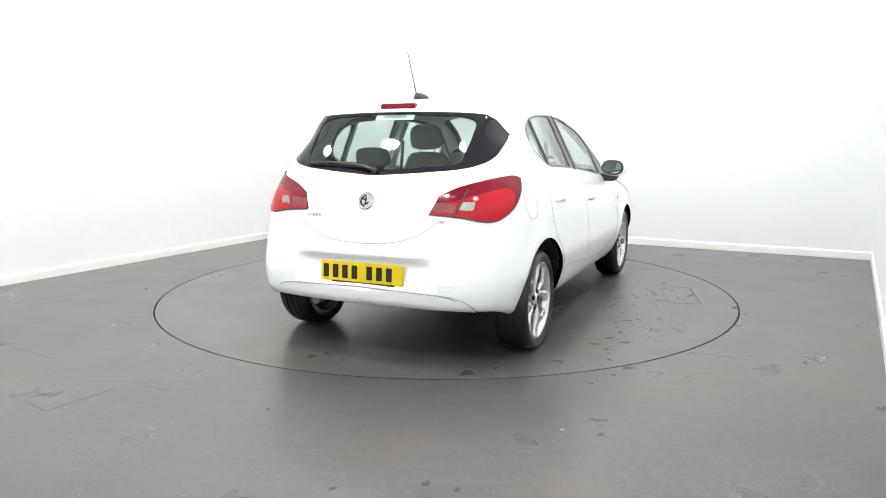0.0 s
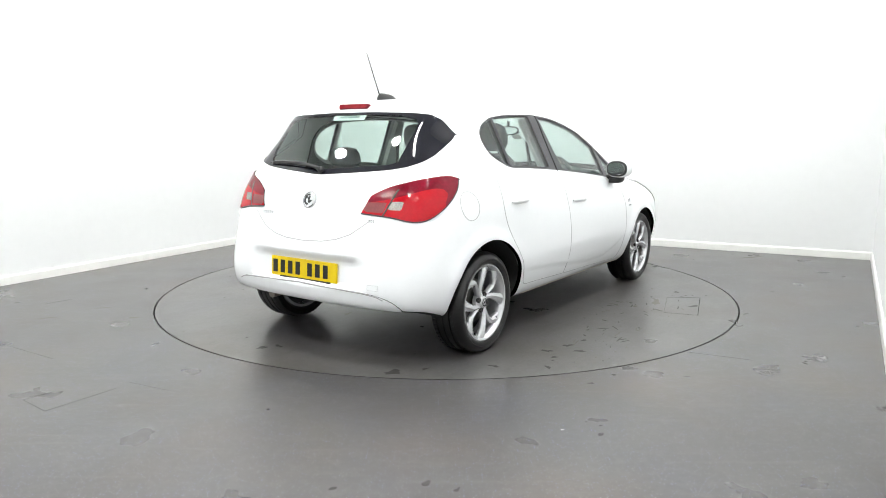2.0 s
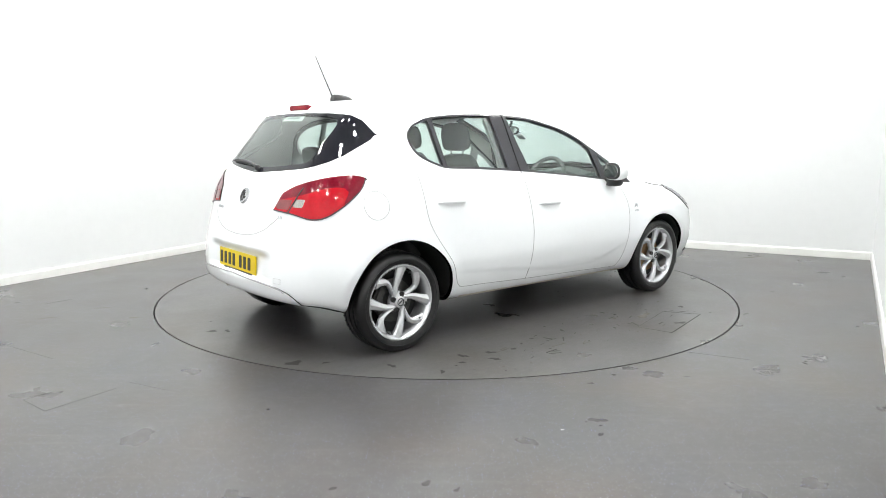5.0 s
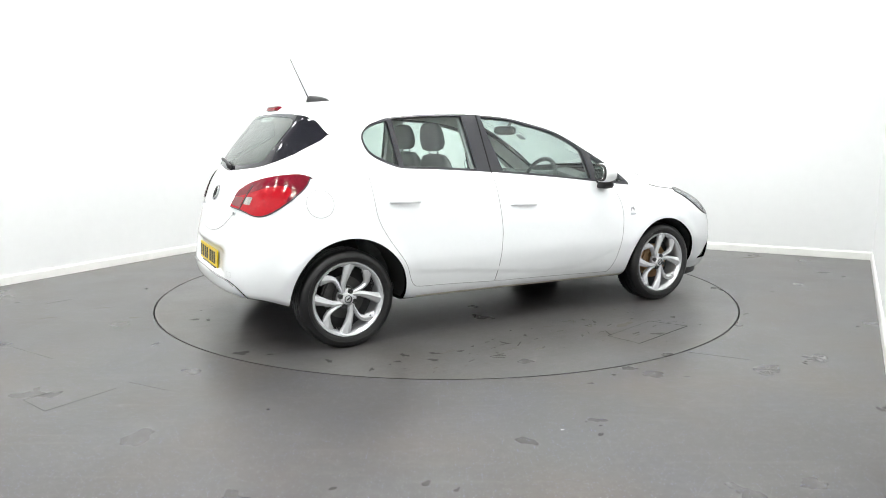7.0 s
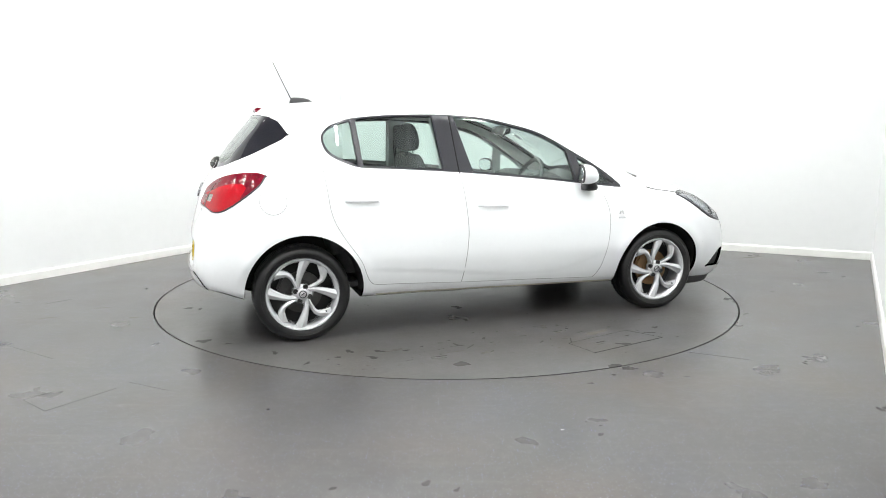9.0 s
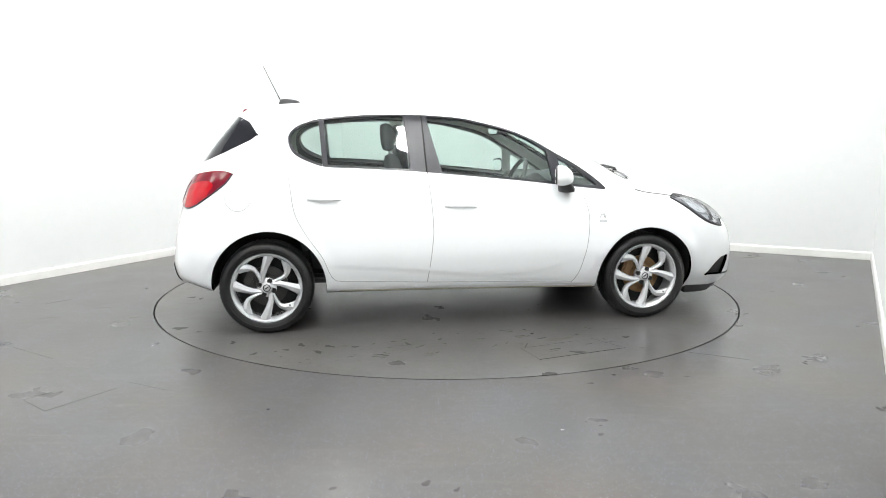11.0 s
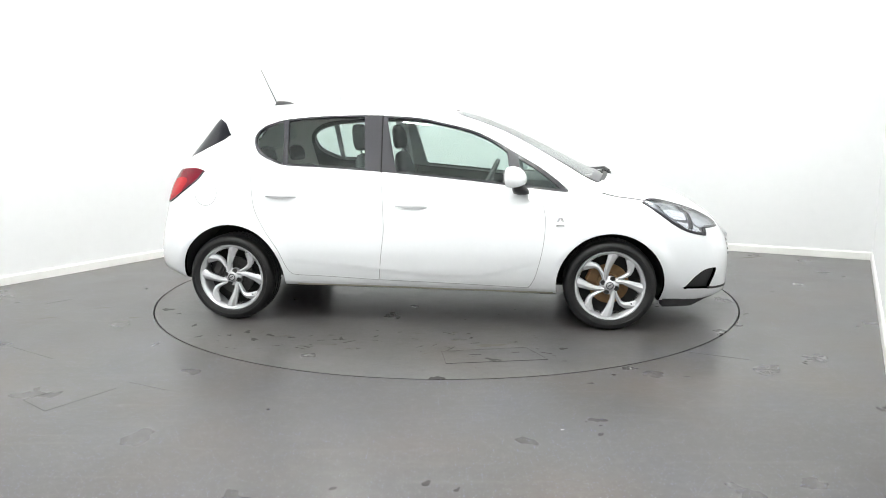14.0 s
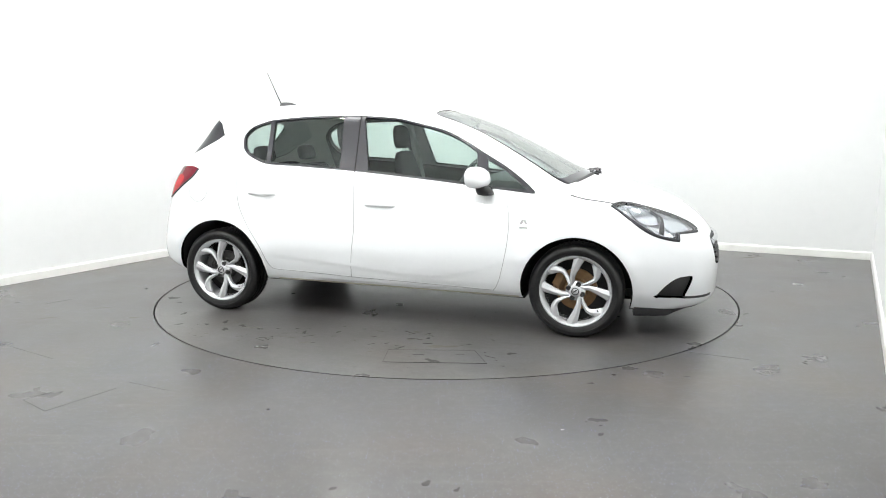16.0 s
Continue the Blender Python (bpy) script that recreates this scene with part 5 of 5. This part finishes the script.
for y in (-0.335, 0.335):
    bm = bmesh.new()
    loft(bm, [(0.0, y, 0.57, 0.03, 0.1), (0.0, y, 0.588, 0.045, 0.122), (0.0, y, 0.64, 0.046, 0.122), (0, y, 0.675, 0.035, 0.105), (0, y, 0.688, 0.012, 0.06)], lean, 24, 2.6)
    part("headrest", made(bm), CLOTH, bench)
# parcel shelf, floor, dashboard
bm = bmesh.new()
add_box(bm, (-1.4, 0, 0.965), (0.5, 1.2, 0.03), None, 0.01)
part("parcel_shelf", bm, TRIM, car, "dark parcel shelf")
bm = bmesh.new()
add_box(bm, (-0.2, 0, 0.3), (2.2, 1.3, 0.04), None, 0.01)
part("cabin_floor", bm, TRIM, car)
bm = bmesh.new()
rows = []
for u in np.linspace(-1, 1, 25):
    y = 0.68 * u
    bump = 0.045 * math.exp(-((y + 0.36) / 0.17) ** 2)
    rows.append([bm.verts.new((x - 0.03 * (1 - u * u) * (x < 0.8), y, z)) for x, z in ((0.66, 0.6), (0.58, 0.72), (0.6, 0.86), (0.63, 0.93 + bump), (0.72, 0.955 + bump), (0.85, 0.95), (1.05, 0.925), (1.12, 0.9), (1.12, 0.6))])
for a, b in zip(rows[:-1], rows[1:]):
    for j in range(8):
        bm.faces.new([a[j], a[j + 1], b[j + 1], b[j]])
bm.faces.new(rows[0])
bm.faces.new(rows[-1])
part("dashboard", made(bm), TRIM, car, "dark grey dashboard")
# steering wheel
m = Matrix.Translation((0.44, -0.355, 0.9)) @ Matrix.Rotation(radians(-65), 4, "Y")
bm = bmesh.new()
n, k = 40, 10
rows = [[bm.verts.new(m @ Vector(((0.182 + 0.016 * math.cos(2 * math.pi * j / k)) * math.cos(2 * math.pi * i / n), (0.182 + 0.016 * math.cos(2 * math.pi * j / k)) * math.sin(2 * math.pi * i / n), 0.016 * math.sin(2 * math.pi * j / k)))) for j in range(k)] for i in range(n)]
for i in range(n):
    for j in range(k):
        bm.faces.new([rows[i][j], rows[(i + 1) % n][j], rows[(i + 1) % n][(j + 1) % k], rows[i][(j + 1) % k]])
sw = part("steering_wheel", made(bm), TRIM, car, "black three-spoke steering wheel")
bm = bmesh.new()
loft(bm, [(0, 0, -0.03, 0.06, 0.07), (0, 0, 0.01, 0.075, 0.08), (0, 0, 0.02, 0.05, 0.06)], m, 24, 2.6)
for a, l in ((90, 0.12), (-90, 0.12), (180, 0.12)):
    add_box(bm, (0, 0, 0), (0.14, 0.03, 0.015), m @ Matrix.Rotation(radians(a), 4, "Z") @ Matrix.Translation((0.11, 0, -0.005)), 0.004)
add_box(bm, (0.56, -0.355, 0.86), (0.22, 0.07, 0.07), Matrix.Rotation(radians(22), 4, "Y"), 0.01)
part("wheel_boss", made(bm), TRIM, sw)
# rear-view mirror with a pale sensor pod
bm = bmesh.new()
mm = Matrix.Translation((0.385, 0.01, 1.275)) @ Matrix.Rotation(radians(90), 4, "Y") @ Matrix.Rotation(radians(-14), 4, "X")
loft(bm, [(0, 0, -0.004, 0.03, 0.105), (0, 0, 0.006, 0.036, 0.115), (0, 0, 0.025, 0.03, 0.1), (0, 0, 0.035, 0.012, 0.05)], mm, 24, 3)
tube(bm, [(0.41, 0.01, 1.29), (0.44, 0.01, 1.33), (0.44, 0.01, 1.35)], 0.012, 8)
rv = part("rear_view_mirror", made(bm), PLASTIC, car, "black interior mirror")
bm = bmesh.new()
loft(bm, [(0, 0, -0.0065, 0.027, 0.1), (0, 0, -0.003, 0.028, 0.102)], mm, 24, 3)
part("mirror_glass", made(bm), MIRROR, rv)
bm = bmesh.new()
add_box(bm, (0.52, -0.02, 1.228), (0.008, 0.075, 0.07), Matrix.Rotation(radians(-55), 4, "Y"), 0.003)
part("windscreen_sticker", bm, WHITE_VINYL, car, "pale square sticker behind the windscreen")
bm = bmesh.new()
st = Matrix.Translation(on_rear([(0.0, 1.342)])[0] + np.array((0.012, 0, 0))) @ Matrix.Rotation(radians(42), 4, "Y")
add_box(bm, (0, 0, 0), (0.002, 0.25, 0.038), st)
sk = part("window_sticker", bm, WHITE_VINYL, car, "white strip sticker in the rear window")
bm = bmesh.new()
add_box(bm, (0, 0, 0), (0.002, 0.15, 0.014), st @ Matrix.Translation((-0.002, 0.0, 0.004)))
part("print_bar", bm, GREY_INK, sk)
# inner pillars behind the doors and grey rear pillar trim
for sg in (-1, 1):
    for q, mt in (([(-0.3, 0.55), (-0.31, 0.9), (-0.325, 1.15), (-0.345, 1.38)], PILLAR),):
        c = on_side(q, sg)
        nn = unit_normal(c)
        bm = bmesh.new()
        rows = []
        for a, b in zip(c, nn):
            a = a - b * 0.05
            rows.append([bm.verts.new(a + np.array((dx, 0, 0)) - b * d) for dx, d in ((-0.02, 0), (-0.01, 0.03), (0.06, 0.03), (0.075, 0))])
        for a, b in zip(rows[:-1], rows[1:]):
            for j in range(4):
                bm.faces.new([a[j], a[(j + 1) % 4], b[(j + 1) % 4], b[j]])
        part("inner_pillar", made(bm), mt, car, "grey inner pillar trim")
    bm = bmesh.new()
    tube(bm, [(-0.31, sg * 0.56, 1.2), (-0.28, sg * 0.6, 0.9), (-0.25, sg * 0.62, 0.55)], 0.012, 6)
    part("seat_belt", made(bm), PLASTIC, car)


# ---- what moves: the platform turns, and the car with it ----
def motions():
    rows_table, rows_car = [], []
    for i in range(65):
        t = i * 0.25
        a = SPEED[0] + SPEED[1] * t + SPEED[2] * t * t
        rows_table.append((t, pose(0, 0, 0, 0, 0, a)))
        rows_car.append((t, pose(0, 0, 0, 0, 0, a) @ pose(-0.0677, -0.3718, 0)))
    walk(turntable, rows_table)
    walk(car, rows_car)


motions()
